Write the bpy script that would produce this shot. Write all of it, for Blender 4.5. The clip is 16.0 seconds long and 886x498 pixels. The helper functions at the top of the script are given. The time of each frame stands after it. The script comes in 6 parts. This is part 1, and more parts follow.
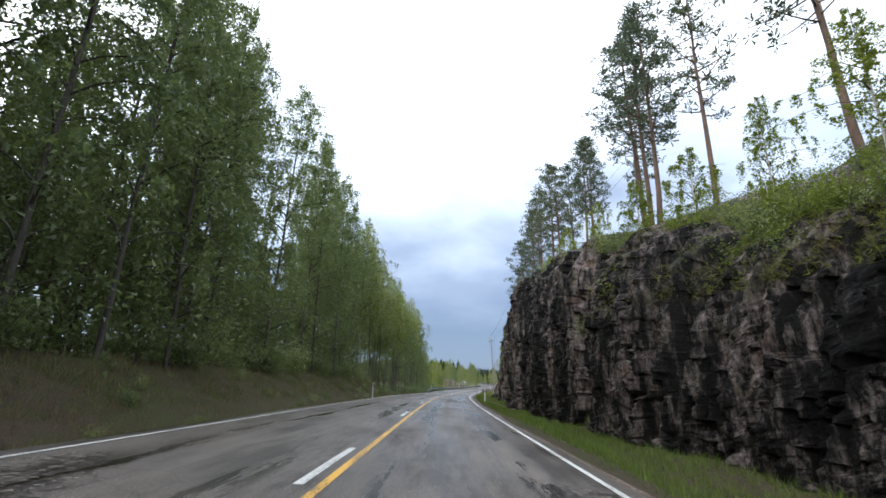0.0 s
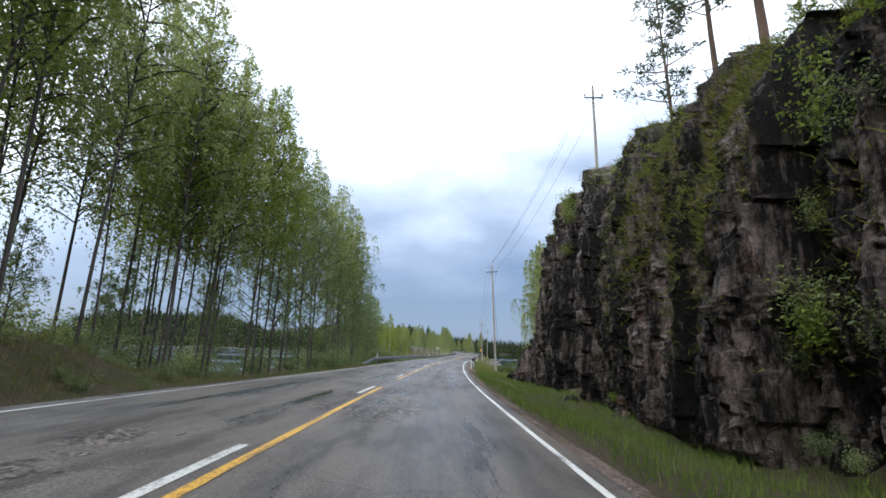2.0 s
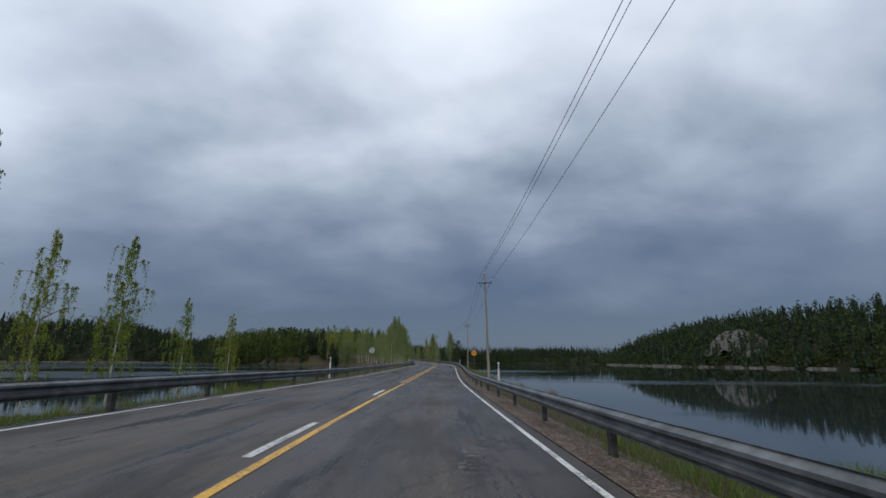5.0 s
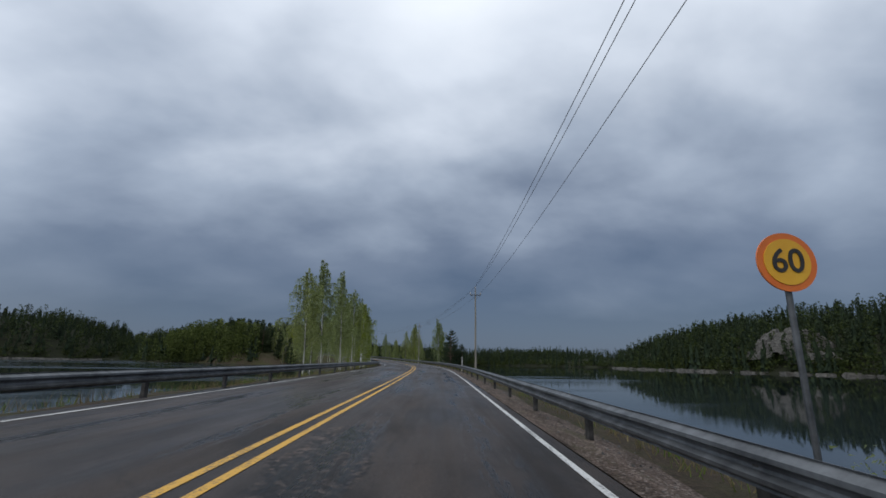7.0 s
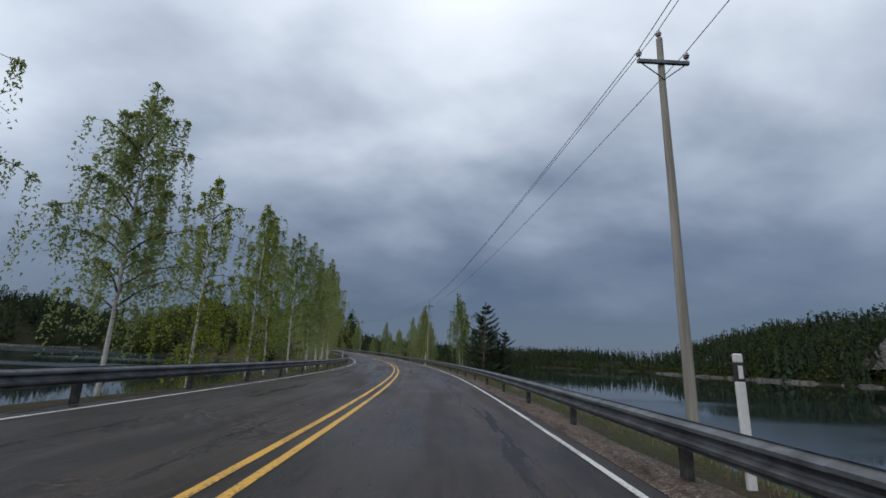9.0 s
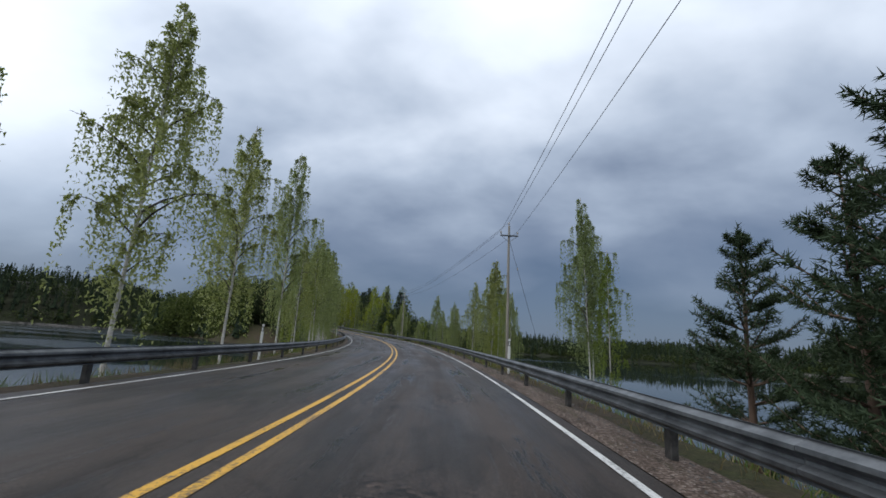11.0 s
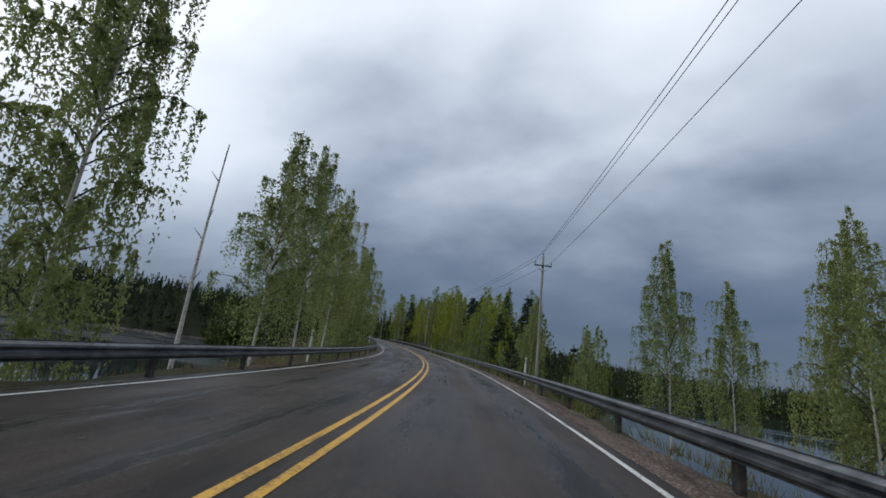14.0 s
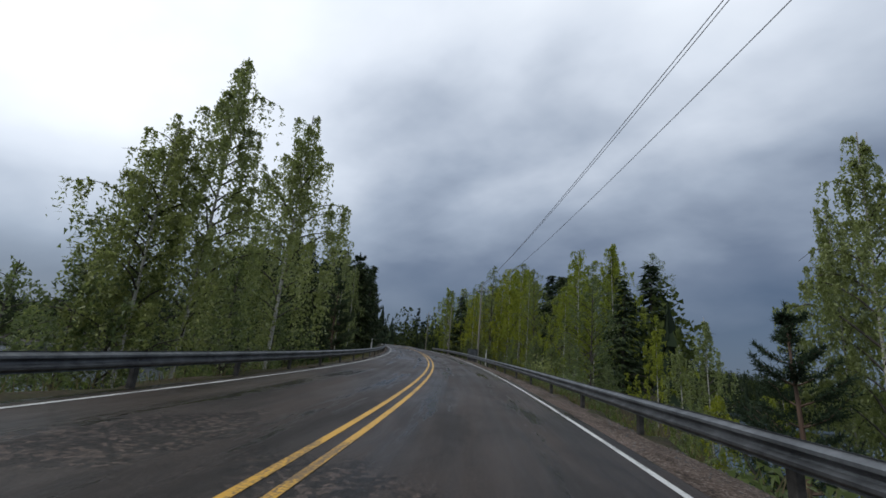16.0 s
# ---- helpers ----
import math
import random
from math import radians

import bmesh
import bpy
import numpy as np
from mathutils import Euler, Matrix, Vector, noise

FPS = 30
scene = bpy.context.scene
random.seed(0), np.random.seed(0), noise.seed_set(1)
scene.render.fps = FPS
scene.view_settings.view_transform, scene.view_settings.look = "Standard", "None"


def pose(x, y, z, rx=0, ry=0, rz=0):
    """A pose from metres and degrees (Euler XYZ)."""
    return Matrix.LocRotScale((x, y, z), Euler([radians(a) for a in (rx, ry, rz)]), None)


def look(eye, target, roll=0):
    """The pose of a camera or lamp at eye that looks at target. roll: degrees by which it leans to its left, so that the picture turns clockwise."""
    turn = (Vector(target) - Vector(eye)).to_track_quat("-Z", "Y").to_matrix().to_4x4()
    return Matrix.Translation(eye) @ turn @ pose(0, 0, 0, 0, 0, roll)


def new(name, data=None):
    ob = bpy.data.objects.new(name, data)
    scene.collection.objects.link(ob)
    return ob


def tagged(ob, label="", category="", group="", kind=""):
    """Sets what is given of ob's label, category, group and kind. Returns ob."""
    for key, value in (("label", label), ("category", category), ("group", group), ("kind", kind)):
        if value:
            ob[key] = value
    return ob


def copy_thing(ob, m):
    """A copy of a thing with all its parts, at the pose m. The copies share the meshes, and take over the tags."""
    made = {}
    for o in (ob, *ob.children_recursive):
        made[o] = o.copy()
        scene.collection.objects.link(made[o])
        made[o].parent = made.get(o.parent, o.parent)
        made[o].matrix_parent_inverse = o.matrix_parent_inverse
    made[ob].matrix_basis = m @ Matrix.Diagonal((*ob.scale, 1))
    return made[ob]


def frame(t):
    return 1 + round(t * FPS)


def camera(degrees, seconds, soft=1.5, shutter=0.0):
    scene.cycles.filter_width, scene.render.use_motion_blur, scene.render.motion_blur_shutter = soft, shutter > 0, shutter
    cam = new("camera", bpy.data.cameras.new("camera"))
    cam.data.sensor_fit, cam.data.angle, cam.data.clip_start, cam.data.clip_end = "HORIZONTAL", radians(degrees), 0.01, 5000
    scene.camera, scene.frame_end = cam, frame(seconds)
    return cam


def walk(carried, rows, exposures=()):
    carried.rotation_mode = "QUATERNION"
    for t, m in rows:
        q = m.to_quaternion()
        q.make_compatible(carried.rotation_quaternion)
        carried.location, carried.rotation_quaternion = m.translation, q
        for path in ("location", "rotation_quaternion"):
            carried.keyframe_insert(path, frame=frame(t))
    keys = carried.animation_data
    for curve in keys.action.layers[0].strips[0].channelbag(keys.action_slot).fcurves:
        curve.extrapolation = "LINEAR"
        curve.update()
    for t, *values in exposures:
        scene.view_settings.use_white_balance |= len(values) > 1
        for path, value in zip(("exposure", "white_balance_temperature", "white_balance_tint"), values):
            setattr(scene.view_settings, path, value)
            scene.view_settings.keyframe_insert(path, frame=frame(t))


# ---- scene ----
cam = camera(90.0, 16.0, soft=1.6)

# ---- the drive: seconds, place, heading, tilt, lean ----
PATH = [
    (0.0, 1.429, 0.000, 1.039, 0.53, 16.69, 1.04),
    (0.5, 1.525, 12.134, 0.912, 0.26, 14.99, 1.08),
    (1.0, 1.731, 24.093, 0.788, -1.10, 13.87, 0.97),
    (1.5, 2.019, 35.875, 0.665, -2.51, 13.24, 1.26),
    (2.0, 2.525, 47.471, 0.536, -3.28, 12.94, 1.52),
    (2.5, 3.056, 58.881, 0.388, -4.04, 13.48, 1.55),
    (3.0, 3.960, 70.062, 0.229, -5.29, 13.92, 0.32),
    (3.5, 4.833, 81.168, 0.139, -7.18, 14.09, -0.18),
    (4.0, 5.928, 92.628, 0.101, -8.08, 13.92, -0.13),
    (4.5, 7.204, 104.252, 0.057, -8.47, 14.06, 0.09),
    (5.0, 8.645, 116.034, 0.005, -8.83, 14.20, 0.31),
    (5.5, 10.233, 127.853, -0.061, -9.16, 14.34, 0.53),
    (6.0, 11.947, 139.587, -0.159, -9.47, 14.48, 0.75),
    (6.5, 13.762, 151.118, -0.198, -9.75, 14.62, 0.97),
    (7.0, 15.822, 162.422, -0.134, -10.59, 14.36, 0.97),
    (7.5, 17.757, 173.373, -0.039, -11.17, 13.85, 1.42),
    (8.0, 19.514, 183.928, 0.050, -10.87, 14.13, 2.04),
    (8.5, 21.046, 194.134, 0.139, -9.49, 14.48, 2.23),
    (9.0, 22.688, 204.265, 0.213, -8.22, 14.05, 2.54),
    (9.5, 24.121, 214.376, 0.279, -6.54, 13.61, 2.84),
    (10.0, 25.271, 224.426, 0.349, -4.47, 13.18, 3.14),
    (10.5, 26.085, 234.363, 0.420, -2.18, 12.75, 3.45),
    (11.0, 26.541, 244.130, 0.502, 0.24, 12.31, 3.75),
    (11.5, 26.595, 253.714, 0.610, 2.34, 12.81, 4.36),
    (12.0, 26.219, 262.929, 0.732, 4.88, 13.53, 4.90),
    (12.5, 25.525, 272.220, 0.888, 8.04, 14.38, 5.80),
    (13.0, 24.489, 281.523, 1.095, 11.42, 14.70, 6.43),
    (13.5, 22.990, 290.744, 1.339, 14.28, 14.58, 7.37),
    (14.0, 21.371, 299.814, 1.591, 17.17, 14.46, 7.68),
    (14.5, 19.464, 308.680, 1.835, 19.27, 14.38, 7.63),
    (15.0, 17.253, 317.454, 2.092, 21.23, 14.20, 6.13),
    (15.5, 14.656, 326.401, 2.382, 23.20, 14.62, 5.74),
    (16.0, 11.693, 335.390, 2.697, 25.18, 15.06, 5.27),
]


def car_eye(x, y, z, yaw, pitch, roll):
    a, p = radians(yaw), radians(pitch)
    ahead = Vector((-math.sin(a) * math.cos(p), math.cos(a) * math.cos(p), math.sin(p)))
    eye = Vector((x, y, z))
    return look(eye, eye + ahead, roll)


walk(cam, [(t, car_eye(*rest)) for t, *rest in PATH],
     exposures=[(0.0, 1.5), (1.5, 1.58), (2.5, 1.3), (3.0, 1.0), (3.5, 0.64), (4.2, 0.32), (6.3, 0.08), (8.5, 0.1), (11.0, 0.4), (12.5, 0.2), (16.0, 0.06)])

# ---- overcast sky ----
world = bpy.data.worlds.new("overcast_sky")
scene.world = world
world.use_nodes = True


def overcast():
    nt = world.node_tree
    n, l = nt.nodes, nt.links
    n.clear()
    out, bg = n.new("ShaderNodeOutputWorld"), n.new("ShaderNodeBackground")
    tc, sep = n.new("ShaderNodeTexCoord"), n.new("ShaderNodeSeparateXYZ")
    l.new(tc.outputs["Generated"], sep.inputs[0])
    sky = n.new("ShaderNodeTexSky")
    sky.sky_type, sky.sun_disc, sky.sun_elevation, sky.sun_rotation = "NISHITA", False, radians(48), radians(-100)
    # clouds flattened towards the horizon: the direction divided by its height
    up = n.new("ShaderNodeMath"); up.operation = "MAXIMUM"; up.inputs[1].default_value = 0.0
    l.new(sep.outputs[2], up.inputs[0])
    add = n.new("ShaderNodeMath"); add.operation = "ADD"; add.inputs[1].default_value = 0.42
    l.new(up.outputs[0], add.inputs[0])
    flat = n.new("ShaderNodeVectorMath"); flat.operation = "DIVIDE"
    comb = n.new("ShaderNodeCombineXYZ")
    for i in range(3):
        l.new(add.outputs[0], comb.inputs[i])
    l.new(tc.outputs["Generated"], flat.inputs[0])
    l.new(comb.outputs[0], flat.inputs[1])
    stretch = n.new("ShaderNodeMapping")
    stretch.inputs["Rotation"].default_value = (0, 0, radians(25))
    stretch.inputs["Scale"].default_value = (1.15, 1.5, 0.9)
    l.new(flat.outputs[0], stretch.inputs[0])
    big = n.new("ShaderNodeTexNoise")
    big.inputs["Scale"].default_value, big.inputs["Detail"].default_value, big.inputs["Roughness"].default_value = 1.9, 5, 0.46
    big.inputs["Distortion"].default_value = 0.1
    l.new(stretch.outputs[0], big.inputs["Vector"])
    # height ramp: slate blue low down, pale lavender overhead
    ramp = n.new("ShaderNodeValToRGB")
    e = ramp.color_ramp.elements
    e[0].position, e[0].color = 0.0, (0.068, 0.105, 0.176, 1)
    e[1].position, e[1].color = 1.0, (0.95, 1.0, 1.06, 1)
    for p, c in ((0.10, (0.068, 0.1, 0.165, 1)), (0.24, (0.138, 0.175, 0.248, 1)), (0.42, (0.322, 0.378, 0.468, 1)), (0.66, (0.65, 0.71, 0.80, 1))):
        k = e.new(p); k.color = c
    wob = n.new("ShaderNodeMath"); wob.operation = "MULTIPLY_ADD"
    wob.inputs[1].default_value, wob.inputs[2].default_value = 0.76, -0.366
    l.new(big.outputs["Fac"], wob.inputs[0])
    amp = n.new("ShaderNodeMath"); amp.operation = "MULTIPLY"
    l.new(wob.outputs[0], amp.inputs[0])
    low = n.new("ShaderNodeMapRange")
    low.inputs["From Min"].default_value, low.inputs["From Max"].default_value = 0.02, 0.4
    low.inputs["To Min"].default_value, low.inputs["To Max"].default_value = 0.15, 1.0
    l.new(sep.outputs[2], low.inputs["Value"])
    l.new(low.outputs[0], amp.inputs[1])
    h = n.new("ShaderNodeMath"); h.operation = "ADD"
    l.new(sep.outputs[2], h.inputs[0])
    l.new(amp.outputs[0], h.inputs[1])
    # the western half of the sky is brighter
    west = n.new("ShaderNodeMapRange")
    west.interpolation_type = "SMOOTHSTEP"
    west.inputs["From Min"].default_value, west.inputs["From Max"].default_value = -0.32, -0.95
    west.inputs["To Min"].default_value, west.inputs["To Max"].default_value = 0.0, 0.46
    l.new(sep.outputs[0], west.inputs["Value"])
    aloft = n.new("ShaderNodeMapRange")
    aloft.interpolation_type = "SMOOTHSTEP"
    aloft.inputs["From Min"].default_value, aloft.inputs["From Max"].default_value = 0.05, 0.5
    aloft.inputs["To Min"].default_value, aloft.inputs["To Max"].default_value = 0.3, 1.25
    l.new(sep.outputs[2], aloft.inputs["Value"])
    lift = n.new("ShaderNodeMath"); lift.operation = "MULTIPLY"
    l.new(west.outputs[0], lift.inputs[0])
    l.new(aloft.outputs[0], lift.inputs[1])
    hh = n.new("ShaderNodeMath"); hh.operation = "ADD"
    l.new(h.outputs[0], hh.inputs[0])
    l.new(lift.outputs[0], hh.inputs[1])
    l.new(hh.outputs[0], ramp.inputs[0])
    mix = n.new("ShaderNodeMixRGB")
    mix.blend_type, mix.inputs[0].default_value = "ADD", 0.012
    l.new(ramp.outputs[0], mix.inputs[1])
    l.new(sky.outputs[0], mix.inputs[2])
    l.new(mix.outputs[0], bg.inputs[0])
    bg.inputs[1].default_value = 1.0
    l.new(bg.outputs[0], out.inputs[0])


overcast()
sun = bpy.data.lights.new("sun", "SUN")
sun.energy, sun.angle, sun.color = 0.7, radians(30), (1.0, 0.985, 0.95)
new("sun", sun).matrix_world = look((-60, -20, 90), (0, 60, 0))

# ---- materials ----


def nodes_of(name, rough=0.8, metal=0.0, spec=0.5):
    m = bpy.data.materials.new(name)
    m.use_nodes = True
    nt = m.node_tree
    b = nt.nodes["Principled BSDF"]
    b.inputs["Roughness"].default_value, b.inputs["Metallic"].default_value = rough, metal
    b.inputs["Specular IOR Level"].default_value = spec
    return m, nt, b


def noise_node(nt, scale, detail=4, rough=0.6, coord="Object", stretch=None):
    tc = nt.nodes.new("ShaderNodeTexCoord")
    t = nt.nodes.new("ShaderNodeTexNoise")
    t.inputs["Scale"].default_value, t.inputs["Detail"].default_value, t.inputs["Roughness"].default_value = scale, detail, rough
    src = tc.outputs[coord]
    if stretch:
        mp = nt.nodes.new("ShaderNodeMapping")
        mp.inputs["Scale"].default_value = stretch
        nt.links.new(src, mp.inputs[0])
        src = mp.outputs[0]
    nt.links.new(src, t.inputs["Vector"])
    return t


def ramp_node(nt, src, stops):
    r = nt.nodes.new("ShaderNodeValToRGB")
    e = r.color_ramp.elements
    e[0].position, e[0].color = stops[0][0], (*stops[0][1], 1)
    e[1].position, e[1].color = stops[-1][0], (*stops[-1][1], 1)
    for p, c in stops[1:-1]:
        k = e.new(p)
        k.color = (*c, 1)
    nt.links.new(src, r.inputs[0])
    return r


def bump_node(nt, b, src, strength, dist):
    k = nt.nodes.new("ShaderNodeBump")
    k.inputs["Strength"].default_value, k.inputs["Distance"].default_value = strength, dist
    nt.links.new(src, k.inputs["Height"])
    nt.links.new(k.outputs[0], b.inputs["Normal"])
    return k


def mixed(nt, fac, a, b, mode="MIX"):
    m = nt.nodes.new("ShaderNodeMixRGB")
    m.blend_type = mode
    if isinstance(fac, float):
        m.inputs[0].default_value = fac
    else:
        nt.links.new(fac, m.inputs[0])
    for i, v in ((1, a), (2, b)):
        if isinstance(v, tuple):
            m.inputs[i].default_value = (*v, 1)
        else:
            nt.links.new(v, m.inputs[i])
    return m


def simple(name, lo, hi, scale, rough=0.8, metal=0.0, bump=0.0, dist=0.01, stretch=None, spec=0.5, coord="Object"):
    m, nt, b = nodes_of(name, rough, metal, spec)
    t = noise_node(nt, scale, 5, 0.65, coord, stretch)
    r = ramp_node(nt, t.outputs["Fac"], [(0.3, lo), (0.7, hi)])
    big = noise_node(nt, scale * 0.13, 3, 0.5, coord, stretch)
    dim = ramp_node(nt, big.outputs["Fac"], [(0.3, (0.72, 0.72, 0.72)), (0.7, (1.0, 1.0, 1.0))])
    c = mixed(nt, 1.0, r.outputs[0], dim.outputs[0], "MULTIPLY")
    nt.links.new(c.outputs[0], b.inputs["Base Color"])
    if bump:
        bump_node(nt, b, t.outputs["Fac"], bump, dist)
    return m


def leaf_material(name, lo, hi, through_col, soft=0.35, rough=0.7, spec=0.12):
    m, nt, b = nodes_of(name, rough, 0, spec)
    geo, obj = nt.nodes.new("ShaderNodeNewGeometry"), nt.nodes.new("ShaderNodeObjectInfo")
    r = ramp_node(nt, geo.outputs["Random Per Island"], [(0.0, lo), (1.0, hi)])
    tone = ramp_node(nt, obj.outputs["Random"], [(0.0, (0.72, 0.78, 0.8)), (0.5, (1.0, 1.0, 0.9)), (1.0, (1.25, 1.12, 0.85))])
    c = mixed(nt, 1.0, r.outputs[0], tone.outputs[0], "MULTIPLY")
    nt.links.new(c.outputs[0], b.inputs["Base Color"])
    tr = nt.nodes.new("ShaderNodeBsdfTranslucent")
    tr.inputs[0].default_value = (*through_col, 1)
    mx = nt.nodes.new("ShaderNodeMixShader")
    mx.inputs[0].default_value = soft
    nt.links.new(b.outputs[0], mx.inputs[1])
    nt.links.new(tr.outputs[0], mx.inputs[2])
    nt.links.new(mx.outputs[0], nt.nodes["Material Output"].inputs[0])
    return m


def asphalt():
    m, nt, b = nodes_of("wet_asphalt", 0.4, 0, 0.24)
    fine = noise_node(nt, 34, 6, 0.85, "UV")
    r = ramp_node(nt, fine.outputs["Fac"], [(0.3, (0.008, 0.0072, 0.0066)), (0.52, (0.033, 0.030, 0.0275)), (0.72, (0.125, 0.113, 0.102))])
    # streaks along the road: wheel tracks polished and damp
    streak = noise_node(nt, 1.0, 4, 0.6, "UV", (1.3, 0.05, 1))
    patch = noise_node(nt, 0.35, 5, 0.6, "UV", (1.0, 0.35, 1))
    dim = ramp_node(nt, streak.outputs["Fac"], [(0.3, (0.72, 0.72, 0.73)), (0.7, (1.25, 1.23, 1.2))])
    c = mixed(nt, 1.0, r.outputs[0], dim.outputs[0], "MULTIPLY")
    # patches of older, broken surface
    worn = noise_node(nt, 0.9, 8, 0.72, "UV", (1.0, 0.22, 1))
    wf = ramp_node(nt, worn.outputs["Fac"], [(0.42, (0.55, 0.54, 0.53)), (0.5, (1.0, 1.0, 1.0)), (0.62, (1.25, 1.22, 1.18))])
    c = mixed(nt, 1.0, c.outputs[0], wf.outputs[0], "MULTIPLY")
    # broken, ravelled patches where the coarse stones show
    rav = noise_node(nt, 0.34, 4, 0.55, "UV", (1.0, 0.4, 1))
    torn = noise_node(nt, 5.0, 5, 0.7, "UV")
    rs = nt.nodes.new("ShaderNodeMath"); rs.operation = "MULTIPLY_ADD"; rs.inputs[1].default_value = 0.22
    nt.links.new(torn.outputs["Fac"], rs.inputs[0])
    # two potholed places in the wheel tracks: across, along, half sizes
    base_field = rav.outputs["Fac"]
    for u, v, ru, rv in ((0.78, 170.0, 0.5, 3.6), (2.15, 186.0, 0.42, 6.5)):
        tcp, mp, dist = nt.nodes.new("ShaderNodeTexCoord"), nt.nodes.new("ShaderNodeMapping"), nt.nodes.new("ShaderNodeVectorMath")
        mp.inputs["Location"].default_value, mp.inputs["Scale"].default_value = (-u / ru, -v / rv, 0), (1 / ru, 1 / rv, 0)
        dist.operation = "LENGTH"
        nt.links.new(tcp.outputs["UV"], mp.inputs[0])
        nt.links.new(mp.outputs[0], dist.inputs[0])
        bowl = nt.nodes.new("ShaderNodeMapRange")
        for k, val in (("From Min", 1.3), ("From Max", 0.3), ("To Min", 0.0), ("To Max", 0.19)):
            bowl.inputs[k].default_value = val
        nt.links.new(dist.outputs["Value"], bowl.inputs["Value"])
        plus = nt.nodes.new("ShaderNodeMath"); plus.operation = "ADD"
        nt.links.new(base_field, plus.inputs[0])
        nt.links.new(bowl.outputs[0], plus.inputs[1])
        base_field = plus.outputs[0]
    nt.links.new(base_field, rs.inputs[2])
    rf = ramp_node(nt, rs.outputs[0], [(0.695, (0, 0, 0)), (0.72, (1, 1, 1))])
    tcr, chips = nt.nodes.new("ShaderNodeTexCoord"), nt.nodes.new("ShaderNodeTexVoronoi")
    chips.inputs["Scale"].default_value = 17
    nt.links.new(tcr.outputs["UV"], chips.inputs["Vector"])
    chip_value = nt.nodes.new("ShaderNodeSeparateColor")
    nt.links.new(chips.outputs["Color"], chip_value.inputs[0])
    chip = ramp_node(nt, chip_value.outputs[0], [(0.0, (0.12, 0.12, 0.12)), (0.6, (0.55, 0.53, 0.52)), (1.0, (2.4, 2.3, 2.25))])
    c = mixed(nt, 1.0, c.outputs[0], mixed(nt, rf.outputs[0], (1.0, 1.0, 1.0), chip.outputs[0]).outputs[0], "MULTIPLY")
    # cracks
    tcv = nt.nodes.new("ShaderNodeTexCoord")
    vor = nt.nodes.new("ShaderNodeTexVoronoi")
    vor.feature = "DISTANCE_TO_EDGE"
    vor.inputs["Scale"].default_value = 0.42
    wig = noise_node(nt, 1.3, 5, 0.7, "UV")
    wv = mixed(nt, 0.35, tcv.outputs["UV"], wig.outputs["Color"])
    nt.links.new(wv.outputs[0], vor.inputs["Vector"])
    cr = ramp_node(nt, vor.outputs["Distance"], [(0.0, (0.62, 0.62, 0.62)), (0.008, (1.0, 1.0, 1.0))])
    c = mixed(nt, 1.0, c.outputs[0], cr.outputs[0], "MULTIPLY")
    nt.links.new(c.outputs[0], b.inputs["Base Color"])
    s = mixed(nt, 0.5, streak.outputs["Color"], patch.outputs["Color"])
    rr = ramp_node(nt, s.outputs[0], [(0.38, (0.2, 0.2, 0.2)), (0.47, (0.42, 0.42, 0.42)), (0.58, (0.66, 0.66, 0.66))])
    # damp broken spots in the wheel tracks
    tcu, su = nt.nodes.new("ShaderNodeTexCoord"), nt.nodes.new("ShaderNodeSeparateXYZ")
    nt.links.new(tcu.outputs["UV"], su.inputs[0])
    wave = nt.nodes.new("ShaderNodeMath"); wave.operation = "PINGPONG"; wave.inputs[1].default_value = 0.875
    nt.links.new(su.outputs[0], wave.inputs[0])
    track = ramp_node(nt, wave.outputs[0], [(0.45, (0, 0, 0)), (0.75, (1, 1, 1))])
    spot = noise_node(nt, 1.0, 7, 0.75, "UV", (1.6, 0.14, 1))
    spf = ramp_node(nt, spot.outputs["Fac"], [(0.51, (0, 0, 0)), (0.57, (1, 1, 1))])
    damp = mixed(nt, 1.0, track.outputs[0], spf.outputs[0], "MULTIPLY")
    # lighter over the first stretch: sky glare on wet asphalt put into the colour
    along_road = nt.nodes.new("ShaderNodeMapRange")
    along_road.inputs["From Min"].default_value, along_road.inputs["From Max"].default_value = 78.0, 150.0
    nt.links.new(su.outputs[1], along_road.inputs["Value"])
    glare_tone = ramp_node(nt, along_road.outputs[0], [(0.0, (3.0, 2.95, 2.95)), (0.45, (2.1, 2.04, 2.02)), (1.0, (1.05, 0.89, 0.83))])
    c = mixed(nt, 1.0, c.outputs[0], glare_tone.outputs[0], "MULTIPLY")
    rough = mixed(nt, damp.outputs[0], rr.outputs[0], (0.1, 0.1, 0.1))
    dark = mixed(nt, damp.outputs[0], (1.0, 1.0, 1.0), (0.42, 0.42, 0.43))
    c = mixed(nt, 1.0, c.outputs[0], dark.outputs[0], "MULTIPLY")
    nt.links.new(c.outputs[0], b.inputs["Base Color"])
    nt.links.new(rough.outputs[0], b.inputs["Roughness"])
    bump_node(nt, b, fine.outputs["Fac"], 0.6, 0.012)
    return m


def road_paint(name, col, worn):
    m, nt, b = nodes_of(name, 0.5)
    t = noise_node(nt, 30, 5, 0.75, "UV")
    big = noise_node(nt, 1.5, 4, 0.6, "UV", (4, 0.5, 1))
    s = mixed(nt, 0.4, t.outputs["Color"], big.outputs["Color"])
    r = ramp_node(nt, s.outputs[0], [(0.44, worn), (0.5, col)])
    nt.links.new(r.outputs[0], b.inputs["Base Color"])
    bump_node(nt, b, t.outputs["Fac"], 0.25, 0.004)
    return m


